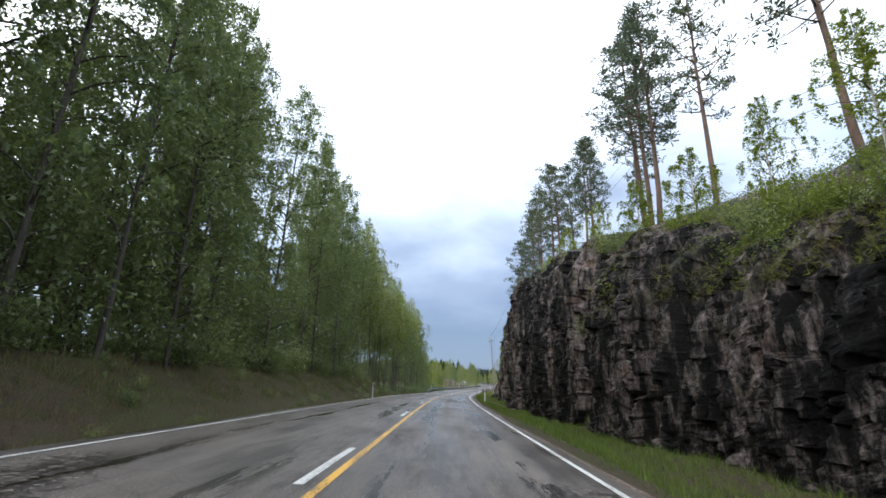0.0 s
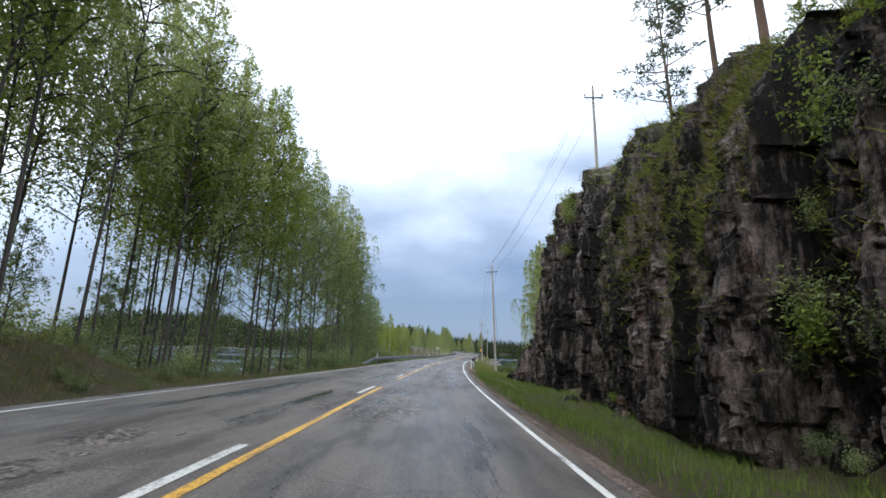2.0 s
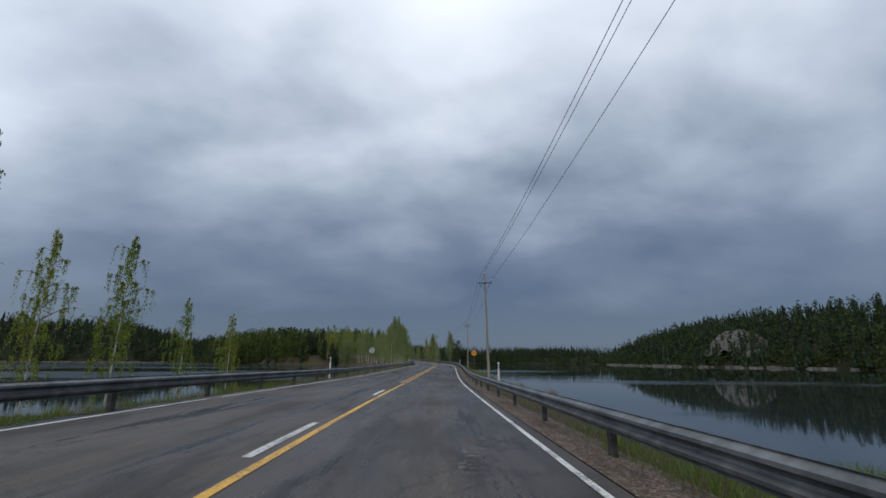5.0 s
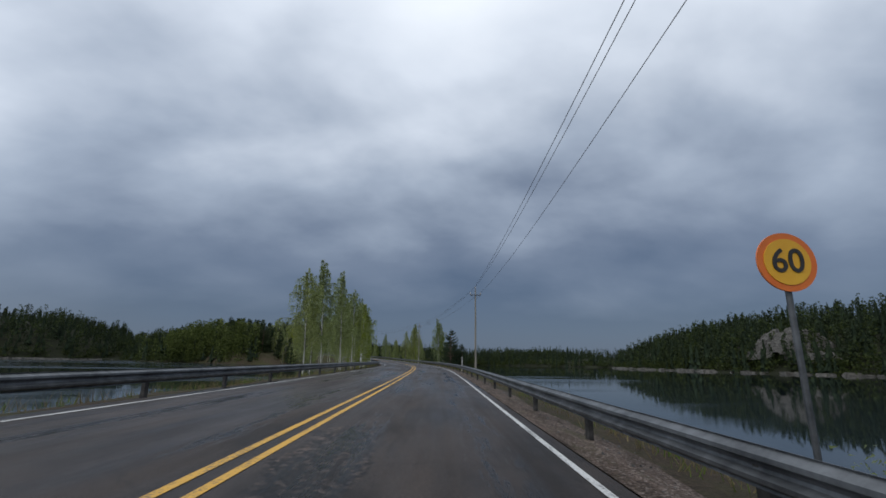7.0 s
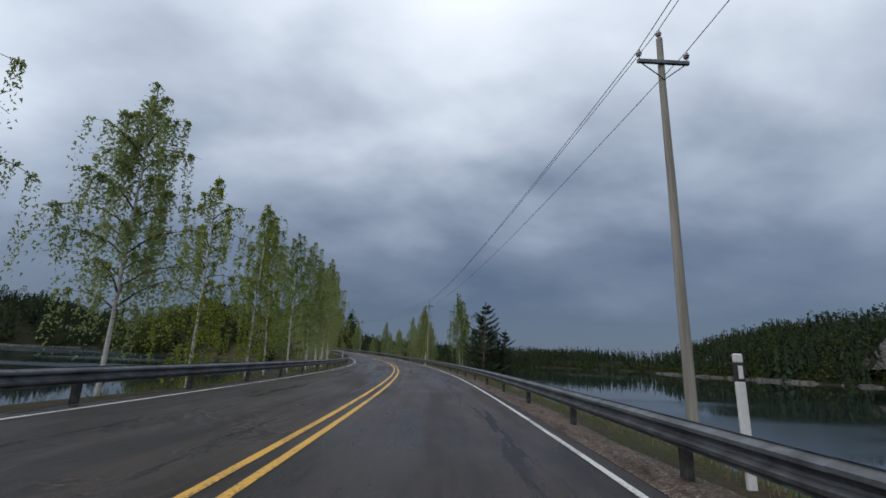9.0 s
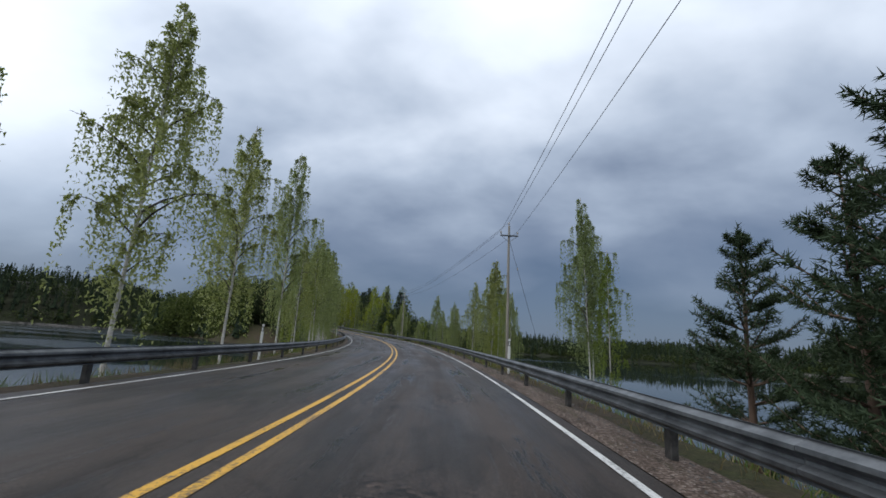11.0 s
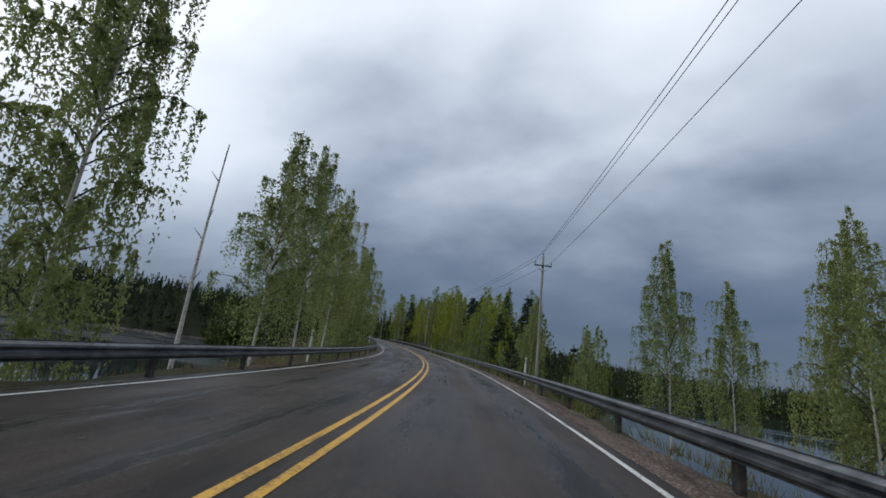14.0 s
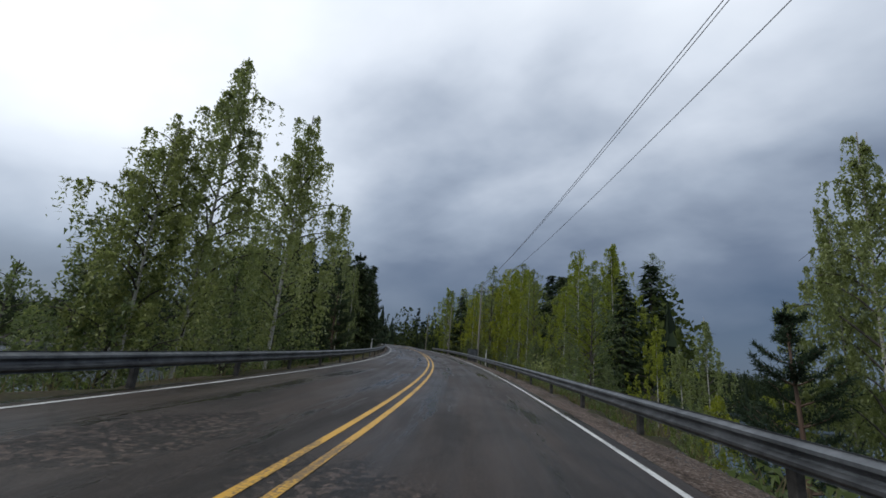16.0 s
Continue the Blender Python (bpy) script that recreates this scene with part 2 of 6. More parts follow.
def ground_material():
    m, nt, b = nodes_of("verge_soil", 0.9, 0, 0.2)
    t = noise_node(nt, 1.6, 8, 0.7)
    t2 = noise_node(nt, 0.16, 4, 0.6)
    fine = noise_node(nt, 14, 5, 0.8)
    s = mixed(nt, 0.45, t.outputs["Color"], t2.outputs["Color"])
    r = ramp_node(nt, s.outputs[0], [(0.36, (0.024, 0.018, 0.014)), (0.45, (0.066, 0.05, 0.035)), (0.53, (0.05, 0.048, 0.022)), (0.64, (0.055, 0.068, 0.022))])
    d = ramp_node(nt, fine.outputs["Fac"], [(0.32, (0.4, 0.4, 0.4)), (0.68, (1.45, 1.42, 1.36))])
    # mossy forest floor on the far shores
    tc, sep = nt.nodes.new("ShaderNodeTexCoord"), nt.nodes.new("ShaderNodeSeparateXYZ")
    nt.links.new(tc.outputs["Object"], sep.inputs[0])
    side, ahead = nt.nodes.new("ShaderNodeMath"), nt.nodes.new("ShaderNodeMapRange")
    side.operation = "ABSOLUTE"
    nt.links.new(sep.outputs[0], side.inputs[0])
    away = nt.nodes.new("ShaderNodeMapRange")
    away.inputs["From Min"].default_value, away.inputs["From Max"].default_value = 60, 90
    nt.links.new(side.outputs[0], away.inputs["Value"])
    ahead.inputs["From Min"].default_value, ahead.inputs["From Max"].default_value = 405, 430
    nt.links.new(sep.outputs[1], ahead.inputs["Value"])
    far = nt.nodes.new("ShaderNodeMath"); far.operation = "MAXIMUM"
    nt.links.new(away.outputs[0], far.inputs[0])
    nt.links.new(ahead.outputs[0], far.inputs[1])
    moss = ramp_node(nt, s.outputs[0], [(0.4, (0.012, 0.013, 0.007)), (0.6, (0.026, 0.032, 0.013))])
    r = mixed(nt, far.outputs[0], r.outputs[0], moss.outputs[0])
    c = mixed(nt, 1.0, r.outputs[0], d.outputs[0], "MULTIPLY")
    nt.links.new(c.outputs[0], b.inputs["Base Color"])
    bump_node(nt, b, fine.outputs["Fac"], 0.8, 0.08)
    return m


def gravel_material():
    m, nt, b = nodes_of("brown_gravel", 0.9, 0, 0.25)
    tc = nt.nodes.new("ShaderNodeTexCoord")
    vor = nt.nodes.new("ShaderNodeTexVoronoi")
    vor.inputs["Scale"].default_value = 38
    nt.links.new(tc.outputs["UV"], vor.inputs["Vector"])
    sep = nt.nodes.new("ShaderNodeSeparateColor")
    nt.links.new(vor.outputs["Color"], sep.inputs[0])
    stone = ramp_node(nt, sep.outputs[0], [(0.0, (0.035, 0.025, 0.02)), (0.5, (0.105, 0.078, 0.062)), (0.85, (0.16, 0.125, 0.105)), (1.0, (0.27, 0.24, 0.22))])
    # damp earth, moss and washed-out strips
    patch = noise_node(nt, 1.1, 7, 0.7, "UV", (2.2, 0.5, 1))
    soil = ramp_node(nt, patch.outputs["Fac"], [(0.36, (0.34, 0.3, 0.26)), (0.48, (0.85, 0.82, 0.8)), (0.62, (1.15, 1.1, 1.08))])
    c = mixed(nt, 1.0, stone.outputs[0], soil.outputs[0], "MULTIPLY")
    green = noise_node(nt, 0.6, 6, 0.7, "UV", (3.0, 0.8, 1))
    gf = ramp_node(nt, green.outputs["Fac"], [(0.54, (0, 0, 0)), (0.66, (0.7, 0.7, 0.7))])
    c = mixed(nt, gf.outputs[0], c.outputs[0], (0.05, 0.05, 0.02))
    nt.links.new(c.outputs[0], b.inputs["Base Color"])
    bump_node(nt, b, vor.outputs["Distance"], 0.9, 0.02)
    return m


def rock_material():
    m, nt, b = nodes_of("cut_granite", 0.46, 0, 0.2)
    big = noise_node(nt, 0.5, 6, 0.62, "Object", (1, 1, 0.16))
    mid = noise_node(nt, 2.6, 8, 0.75, "Object", (1, 1, 0.26))
    fine = noise_node(nt, 9, 7, 0.8)
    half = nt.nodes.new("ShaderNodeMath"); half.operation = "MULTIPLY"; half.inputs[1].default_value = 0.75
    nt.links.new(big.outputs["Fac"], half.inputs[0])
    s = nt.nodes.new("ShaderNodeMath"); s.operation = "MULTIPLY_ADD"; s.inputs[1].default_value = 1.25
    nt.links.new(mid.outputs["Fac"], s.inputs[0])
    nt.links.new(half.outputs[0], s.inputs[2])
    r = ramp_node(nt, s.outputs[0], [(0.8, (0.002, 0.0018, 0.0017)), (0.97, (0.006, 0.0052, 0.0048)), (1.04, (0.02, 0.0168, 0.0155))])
    r2 = nt.nodes.new("ShaderNodeMapRange")
    r2.inputs["From Min"].default_value, r2.inputs["From Max"].default_value = 0.98, 1.2
    nt.links.new(s.outputs[0], r2.inputs["Value"])
    hue = noise_node(nt, 0.9, 4, 0.6)
    tint = ramp_node(nt, hue.outputs["Fac"], [(0.36, (0.1, 0.09, 0.055)), (0.48, (0.25, 0.208, 0.195)), (0.58, (0.22, 0.185, 0.18)), (0.68, (0.2, 0.12, 0.08))])
    r = mixed(nt, r2.outputs[0], r.outputs[0], tint.outputs[0])
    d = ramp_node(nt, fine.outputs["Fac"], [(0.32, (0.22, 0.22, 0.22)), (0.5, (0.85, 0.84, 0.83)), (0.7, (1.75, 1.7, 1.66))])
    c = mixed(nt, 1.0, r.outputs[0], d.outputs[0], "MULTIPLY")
    # joints: two nets of dark, wandering cracks
    tc = nt.nodes.new("ShaderNodeTexCoord")
    warp = noise_node(nt, 1.1, 5, 0.7)
    net = None
    for scale, wide in ((0.55, 0.016), (1.9, 0.03)):
        mp = nt.nodes.new("ShaderNodeMapping")
        mp.inputs["Scale"].default_value = (1, 1, 0.3)
        nt.links.new(mixed(nt, 0.8, tc.outputs["Object"], warp.outputs["Color"], "ADD").outputs[0], mp.inputs[0])
        vor = nt.nodes.new("ShaderNodeTexVoronoi")
        vor.feature = "DISTANCE_TO_EDGE"
        vor.inputs["Scale"].default_value = scale
        nt.links.new(mp.outputs[0], vor.inputs["Vector"])
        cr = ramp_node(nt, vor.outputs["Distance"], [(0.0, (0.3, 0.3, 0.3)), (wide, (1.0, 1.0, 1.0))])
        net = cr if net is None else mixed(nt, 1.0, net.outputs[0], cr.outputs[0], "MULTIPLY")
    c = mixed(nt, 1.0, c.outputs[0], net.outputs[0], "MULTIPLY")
    # moss and grass on ledges that face up
    geo, sep = nt.nodes.new("ShaderNodeNewGeometry"), nt.nodes.new("ShaderNodeSeparateXYZ")
    nt.links.new(geo.outputs["Normal"], sep.inputs[0])
    mossn = noise_node(nt, 0.5, 6, 0.7)
    sm = nt.nodes.new("ShaderNodeMath"); sm.operation = "MULTIPLY_ADD"; sm.inputs[1].default_value = 0.9
    nt.links.new(sep.outputs[2], sm.inputs[0])
    nt.links.new(mossn.outputs["Fac"], sm.inputs[2])
    mf = ramp_node(nt, sm.outputs[0], [(1.06, (0, 0, 0)), (1.3, (1, 1, 1))])
    moss = mixed(nt, fine.outputs["Fac"], (0.018, 0.024, 0.009), (0.06, 0.065, 0.02))
    cc = mixed(nt, mf.outputs[0], c.outputs[0], moss.outputs[0])
    nt.links.new(cc.outputs[0], b.inputs["Base Color"])
    hs = mixed(nt, 0.5, mid.outputs["Color"], fine.outputs["Color"])
    hs = mixed(nt, 0.15, hs.outputs[0], net.outputs[0])
    bump_node(nt, b, hs.outputs[0], 1.0, 0.32)
    return m


def birch_bark():
    m, nt, b = nodes_of("birch_bark", 0.7)
    t = noise_node(nt, 6, 4, 0.7, "Object", (1, 1, 4))
    big = noise_node(nt, 1.1, 3, 0.6)
    s = mixed(nt, 0.4, t.outputs["Color"], big.outputs["Color"])
    r = ramp_node(nt, s.outputs[0], [(0.40, (0.05, 0.045, 0.04)), (0.47, (0.42, 0.40, 0.37)), (0.6, (0.62, 0.6, 0.56))])
    nt.links.new(r.outputs[0], b.inputs["Base Color"])
    bump_node(nt, b, t.outputs["Fac"], 0.4, 0.03)
    return m


def lake_water():
    m, nt, b = nodes_of("lake_water", 0.06, 0, 0.5)
    b.inputs["Base Color"].default_value = (0.012, 0.018, 0.022, 1)
    b.inputs["IOR"].default_value = 1.33
    a = noise_node(nt, 0.5, 4, 0.6, "Object", (1, 2.2, 1))
    f = noise_node(nt, 3.2, 4, 0.6, "Object", (1, 2.0, 1))
    s = mixed(nt, 0.4, a.outputs["Color"], f.outputs["Color"])
    calm = noise_node(nt, 0.011, 5, 0.6, "Object", (1, 3.2, 1))
    # west of the causeway the wind ruffles the water, east of it lies in the lee
    tc, sep = nt.nodes.new("ShaderNodeTexCoord"), nt.nodes.new("ShaderNodeSeparateXYZ")
    nt.links.new(tc.outputs["Object"], sep.inputs[0])
    lee = nt.nodes.new("ShaderNodeMapRange")
    for k, v in (("From Min", 70.0), ("From Max", -30.0), ("To Min", -0.08), ("To Max", 0.07)):
        lee.inputs[k].default_value = v
    nt.links.new(sep.outputs[0], lee.inputs["Value"])
    wind = nt.nodes.new("ShaderNodeMath"); wind.operation = "ADD"
    nt.links.new(calm.outputs["Fac"], wind.inputs[0])
    nt.links.new(lee.outputs[0], wind.inputs[1])
    rr = ramp_node(nt, wind.outputs[0], [(0.45, (0.012, 0.012, 0.012)), (0.52, (0.05, 0.05, 0.05)), (0.59, (0.17, 0.17, 0.17))])
    nt.links.new(rr.outputs[0], b.inputs["Roughness"])
    bump_node(nt, b, s.outputs[0], 0.02, 0.06)
    return m


M = dict(
    asphalt=asphalt(),
    white=road_paint("worn_white_paint", (0.55, 0.55, 0.53), (0.13, 0.13, 0.125)),
    yellow=road_paint("yellow_paint", (0.62, 0.34, 0.035), (0.16, 0.10, 0.04)),
    ground=ground_material(),
    gravel=gravel_material(),
    rock=rock_material(),
    stone=simple("shore_stone", (0.03, 0.029, 0.027), (0.15, 0.142, 0.135), 1.2, 0.8, bump=0.7, dist=0.1),
    granite=simple("bare_granite", (0.025, 0.025, 0.022), (0.17, 0.158, 0.142), 0.55, 0.8, bump=1.0, dist=0.8, stretch=(1, 1, 1.6)),
    birch=birch_bark(),
    bark=simple("dark_bark", (0.03, 0.026, 0.022), (0.13, 0.11, 0.095), 5, 0.9, bump=0.7, dist=0.04, stretch=(1, 1, 0.25)),
    pinebark=simple("pine_bark", (0.08, 0.055, 0.042), (0.22, 0.14, 0.10), 4, 0.9, bump=0.7, dist=0.04, stretch=(1, 1, 0.3)),
    pole=simple("grey_pole_wood", (0.18, 0.165, 0.14), (0.40, 0.37, 0.32), 7, 0.85, bump=0.4, dist=0.01, stretch=(1, 1, 0.06)),
    zinc=simple("galvanised_steel", (0.06, 0.066, 0.072), (0.22, 0.232, 0.245), 3.0, 0.5, 0.6, bump=0.15, dist=0.004, stretch=(1, 1, 1)),
    aluminium=simple("dull_aluminium", (0.4, 0.41, 0.42), (0.55, 0.56, 0.57), 3.0, 0.5, 0.2),
    rust=simple("dark_post_steel", (0.02, 0.019, 0.018), (0.09, 0.085, 0.08), 9, 0.65, 0.3),
    post=simple("white_plastic", (0.62, 0.62, 0.6), (0.8, 0.8, 0.78), 8, 0.5),
    black=simple("black_plastic", (0.015, 0.015, 0.015), (0.04, 0.04, 0.04), 8, 0.6),
    orange=simple("sign_orange", (0.78, 0.17, 0.03), (0.85, 0.22, 0.04), 5, 0.4),
    amber=simple("sign_yellow", (0.85, 0.42, 0.03), (0.9, 0.5, 0.04), 5, 0.4),
    porcelain=simple("porcelain", (0.25, 0.22, 0.2), (0.6, 0.58, 0.55), 12, 0.25),
    wire=simple("wire_metal", (0.05, 0.05, 0.055), (0.09, 0.09, 0.1), 20, 0.5, 0.6),
    birchleaf=leaf_material("birch_leaf", (0.06, 0.085, 0.025), (0.33, 0.375, 0.165), (0.33, 0.385, 0.12), 0.42, 0.4, 0.45),
    springleaf=leaf_material("spring_leaf", (0.11, 0.155, 0.03), (0.22, 0.27, 0.06), (0.26, 0.31, 0.055)),
    limeleaf=leaf_material("lime_leaf", (0.14, 0.185, 0.028), (0.3, 0.34, 0.06), (0.34, 0.38, 0.05)),
    darkleaf=leaf_material("forest_leaf", (0.05, 0.075, 0.028), (0.17, 0.21, 0.085), (0.2, 0.26, 0.085), 0.42, 0.42, 0.4),
    farleaf=leaf_material("far_leaf", (0.018, 0.03, 0.012), (0.058, 0.078, 0.026), (0.05, 0.07, 0.02), 0.2),
    pointleaf=leaf_material("point_leaf", (0.03, 0.046, 0.014), (0.095, 0.125, 0.04), (0.08, 0.11, 0.03), 0.25),
    needle=leaf_material("pine_needle", (0.055, 0.078, 0.055), (0.13, 0.16, 0.105), (0.11, 0.14, 0.08), 0.3),
    farneedle=leaf_material("far_needle", (0.012, 0.021, 0.013), (0.038, 0.056, 0.03), (0.022, 0.038, 0.016), 0.1),
    youngneedle=leaf_material("young_pine_needle", (0.025, 0.042, 0.024), (0.075, 0.105, 0.06), (0.05, 0.075, 0.035), 0.2),
    spruce=leaf_material("spruce_needle", (0.018, 0.03, 0.016), (0.058, 0.082, 0.038), (0.02, 0.04, 0.015), 0.1),
    grass=leaf_material("verge_grass", (0.05, 0.09, 0.02), (0.135, 0.19, 0.05), (0.115, 0.165, 0.038), 0.28),
    ledgegrass=leaf_material("ledge_grass", (0.05, 0.065, 0.016), (0.17, 0.18, 0.05), (0.13, 0.15, 0.04), 0.3),
    straw=leaf_material("dry_grass", (0.12, 0.095, 0.05), (0.25, 0.2, 0.11), (0.2, 0.16, 0.08), 0.25),
    water=lake_water(),
    boat=simple("white_boat_paint", (0.7, 0.7, 0.7), (0.82, 0.82, 0.82), 3, 0.35),
)

# ---- the road's line: bend (1/km), height and cross fall along it ----
BEND = [1.31, 0.21, -0.92, -1.63, -1.53, -1.05, -0.98, -0.92, -0.22, 1.47, 3.20, 3.97, 4.10, 3.83, 3.70, 3.92, 3.23, 2.21, 1.21, 0.23, -0.73]
RISE = [0.29, 0.0, -0.25, -0.51, -0.84, -0.96, -1.07, -1.23, -1.08, -0.89, -0.74, -0.55, -0.19, 0.44, 1.16, 2.06, 3.22, 4.56, 5.82, 7.04, 8.24]
FALL = [-2.74, -3.43, -3.44, -2.66, -3.47, -1.62, 0.41, 1.52, -0.49, 0.03, 0.03, 0.02]
S0, S1 = -60, 540
LAKE = -2.3


def glide(v, u):
    i = np.clip(u.astype(int), 0, len(v) - 2)
    f = u - i
    p0, p1, p2, p3 = v[np.maximum(i - 1, 0)], v[i], v[i + 1], v[np.minimum(i + 2, len(v) - 1)]
    return p1 + 0.5 * f * (p2 - p0 + f * (2 * p0 - 5 * p1 + 4 * p2 - p3 + f * (3 * (p1 - p2) + p3 - p0)))


def lay_out():
    s = np.arange(S0, S1 + 1, 1.0)
    inner = np.clip(s, -25, 474.9)
    turn = np.interp(s, np.arange(-25, 476, 25), BEND) * 1e-3
    head = np.cumsum(turn)
    head -= head[-S0]
    x, y = np.cumsum(-np.sin(head)), np.cumsum(np.cos(head))
    x, y = x - x[-S0], y - y[-S0]
    z = glide(np.array(RISE), (inner + 25) / 25)
    fall = np.interp(s, np.arange(-50, 501, 50), FALL) / 100
    return s, head, x, y, z, fall


RS, RH, RX, RY, RZ, RF = lay_out()


def on_road(s, lat=0.0, up=0.0):
    """A point beside the road's centre line: metres along it, to its right and above it."""
    s = np.asarray(s, float)
    h = np.interp(s, RS, RH)
    c = np.clip(lat, -4.6, 4.6)
    return np.stack([np.interp(s, RS, RX) + lat * np.cos(h), np.interp(s, RS, RY) + lat * np.sin(h),
                     np.interp(s, RS, RZ) + c * np.interp(s, RS, RF) + up + 0 * s], -1)


def heading(s):
    return float(np.interp(s, RS, RH))


def near_road(x, y):
    """Along and across the road, for arrays of places."""
    x, y = np.asarray(x, float), np.asarray(y, float)
    a, b = np.empty(x.shape), np.empty(x.shape)
    rx, ry = RX[::4], RY[::4]
    fx, fy = x.ravel(), y.ravel()
    out_s, out_l = a.ravel(), b.ravel()
    for i in range(0, len(fx), 4000):
        px, py = fx[i:i + 4000], fy[i:i + 4000]
        k = ((rx[None] - px[:, None]) ** 2 + (ry[None] - py[:, None]) ** 2).argmin(1) * 4
        for _ in range(2):
            h = RH[k]
            dx, dy = px - RX[k], py - RY[k]
            along = -dx * np.sin(h) + dy * np.cos(h)
            s = RS[k] + along
            k = np.clip(np.rint(s - S0).astype(int), 0, len(RS) - 1)
        h = RH[k]
        dx, dy = px - RX[k], py - RY[k]
        out_s[i:i + 4000] = RS[k] - dx * np.sin(h) + dy * np.cos(h)
        out_l[i:i + 4000] = dx * np.cos(h) + dy * np.sin(h)
    return a, b


def step(v, a, b):
    u = np.clip((v - a) / (b - a), 0, 1)
    return u * u * (3 - 2 * u)


def bumps(x, y, size, seed=0):
    k = 2 * math.pi / size
    return (np.sin(x * k + seed) * np.cos(y * k * 1.13 + 2 * seed) + 0.6 * np.sin(x * k * 2.1 + y * k * 1.7 + seed * 3)
            + 0.4 * np.cos(y * k * 3.3 - x * k * 2.7 + seed)) / 2


# far hills round the lake: centre, radii, height
HILLS = [(300, 330, 110, 190, 22), (310, 650, 140, 80, 8), (110, 760, 210, 110, 9), (-60, 900, 240, 110, 17),
         (-500, 400, 130, 170, 32), (-262, 552, 92, 92, 25), (-235, 690, 150, 120, 22), (-58, 462, 46, 56, 6), (-60, 600, 100, 110, 12)]


def rock_top(s):
    return np.interp(s, [-60, 0, 8, 12, 16, 21, 28, 38, 45, 50, 53, 56, 59, 63, 67, 70, 73, 75.2, 76.6, 77.6, 78.6, 80.5, 84], [5.2, 5.0, 5.2, 5.9, 6.5, 7.8, 9.4, 10.1, 10.2, 10.3, 9.5, 8.0, 8.8, 9.6, 9.9, 10.9, 10.9, 10.2, 9.0, 6.2, 3.2, 1.4, 0.1])


def rock_foot(s):
    return np.interp(s, [-60, 10, 16, 24, 35, 45, 52, 60, 74, 84], [9.0, 8.8, 8.2, 7.5, 7.3, 7.4, 7.8, 8.4, 8.5, 8.8])


def rock_lean(s):
    """How far the face lies back for each metre of height: a slope at first, then a steep cut, easier in the green gully."""
    near = step(s, 6, 18)
    return 0.06 * near + 0.45 * (1 - near) + 0.1 * np.exp(-((s - 57.5) / 3.5) ** 2)


def rock_slope(s):
    """How steeply the soil climbs behind the rim."""
    return 0.28 + 0.5 * (1 - step(s, 12, 24))


def terrain(x, y):
    s, lat = near_road(x, y)
    zr = np.interp(s, RS, RZ)
    edge = zr + np.clip(lat, -4.6, 4.6) * np.interp(s, RS, RF)
    d = np.abs(lat)
    n1, n2 = bumps(x, y, 9.0, 1), bumps(x, y, 31.0, 2)
    # right of the road
    verge_r = edge - 0.05 - 0.45 * step(lat, 4.3, 6.2)
    top = zr + rock_top(s) - 0.6
    hillside = verge_r + (top - verge_r) * step(lat, rock_foot(s) + 1.2, rock_foot(s) + 3.4) + rock_slope(s) * np.clip(lat - 11, 0, 16) + 0.3 * n2
    shelf = edge - 0.1 - 0.5 * step(lat, 4.8, 8.0) - (edge - 0.6 - (LAKE - 1.6)) * step(lat, 9.5, 17)
    wide = 2.6 * step(s, 258, 268) * (1 - step(s, 345, 356))
    shelf_late = edge - 0.06 - (edge - LAKE - 0.05) * step(lat, 5.0, 9.2) - 0.25 * step(lat, 9.2, 9.8 + wide) - 1.5 * step(lat, 9.6 + wide, 15 + wide)
    w = step(s, 122, 134)
    bank = shelf * (1 - w) + shelf_late * w
    cut = step(s, 76, 82)
    right = hillside * (1 - cut) + bank * cut
    w = step(s, 352, 372)
    right = right * (1 - w) + (edge - 0.1 - 1.4 * step(lat, 5, 9) + 0.06 * np.clip(lat - 14, 0, 50) * step(s, 385, 420)) * w
    # left of the road
    wood = edge - 0.1 - 0.35 * step(d, 4.6, 5.6) + 2.1 * step(d, 6.0, 10.0) + 0.25 * n1 * step(d, 6, 9) + 0.05 * np.clip(d - 12, 0, 80)
    strip = edge - 0.1 - 0.5 * step(d, 5, 8) - (edge - 0.6 - (LAKE - 1.5)) * step(d, 14.5, 22)
    narrow = edge - 0.08 - (edge - LAKE + 0.0) * step(d, 5.4, 9.6) - 1.5 * step(d, 9.8, 15)
    w = step(s, 56, 70)
    left = wood * (1 - w) + strip * w
    w = step(s, 128, 142)
    left = left * (1 - w) + narrow * w
    w = step(s, 366, 386)
    left = left * (1 - w) + (edge - 0.1 - 0.9 * step(d, 5, 9)) * w
    near = np.where(lat > 0, right, left)
    # away from the road: lake bed, and the shores round it
    far = np.full(x.shape, LAKE - 3.0)
    for hx, hy, rx, ry, hh in HILLS:
        q = ((x - hx) / rx) ** 2 + ((y - hy) / ry) ** 2
        far = np.maximum(far, LAKE - 3.0 + (hh + 3.0) * np.clip(1.35 - q, 0, 1) ** 0.8 + 1.2 * n2 * (q < 1.3))
    far = np.maximum(far, LAKE - 3 + 16 * step(-y, -70, 50))
    ring = np.hypot(x, y - 300)
    far = np.maximum(far, LAKE - 3 + 22 * step(ring, 720, 900))
    reach = 26 + np.where(lat < 0, 9, 22) * step(s, 366, 400) - 4 * step(s, 128, 142)
    reach = np.where(s < 84, 60, reach)
    w = step(d, reach * 0.7, reach)
    out = near * (1 - w) + far * w + 0.06 * n1 * step(d, 5, 8)
    road = edge - 0.12
    return np.where(d < 4.3, road, np.where(d < 4.9, road + (out - road) * (d - 4.3) / 0.6, out))


def ground_z(x, y):
    return float(terrain(np.array([x], float), np.array([y], float))[0])


# ---- mesh helpers ----


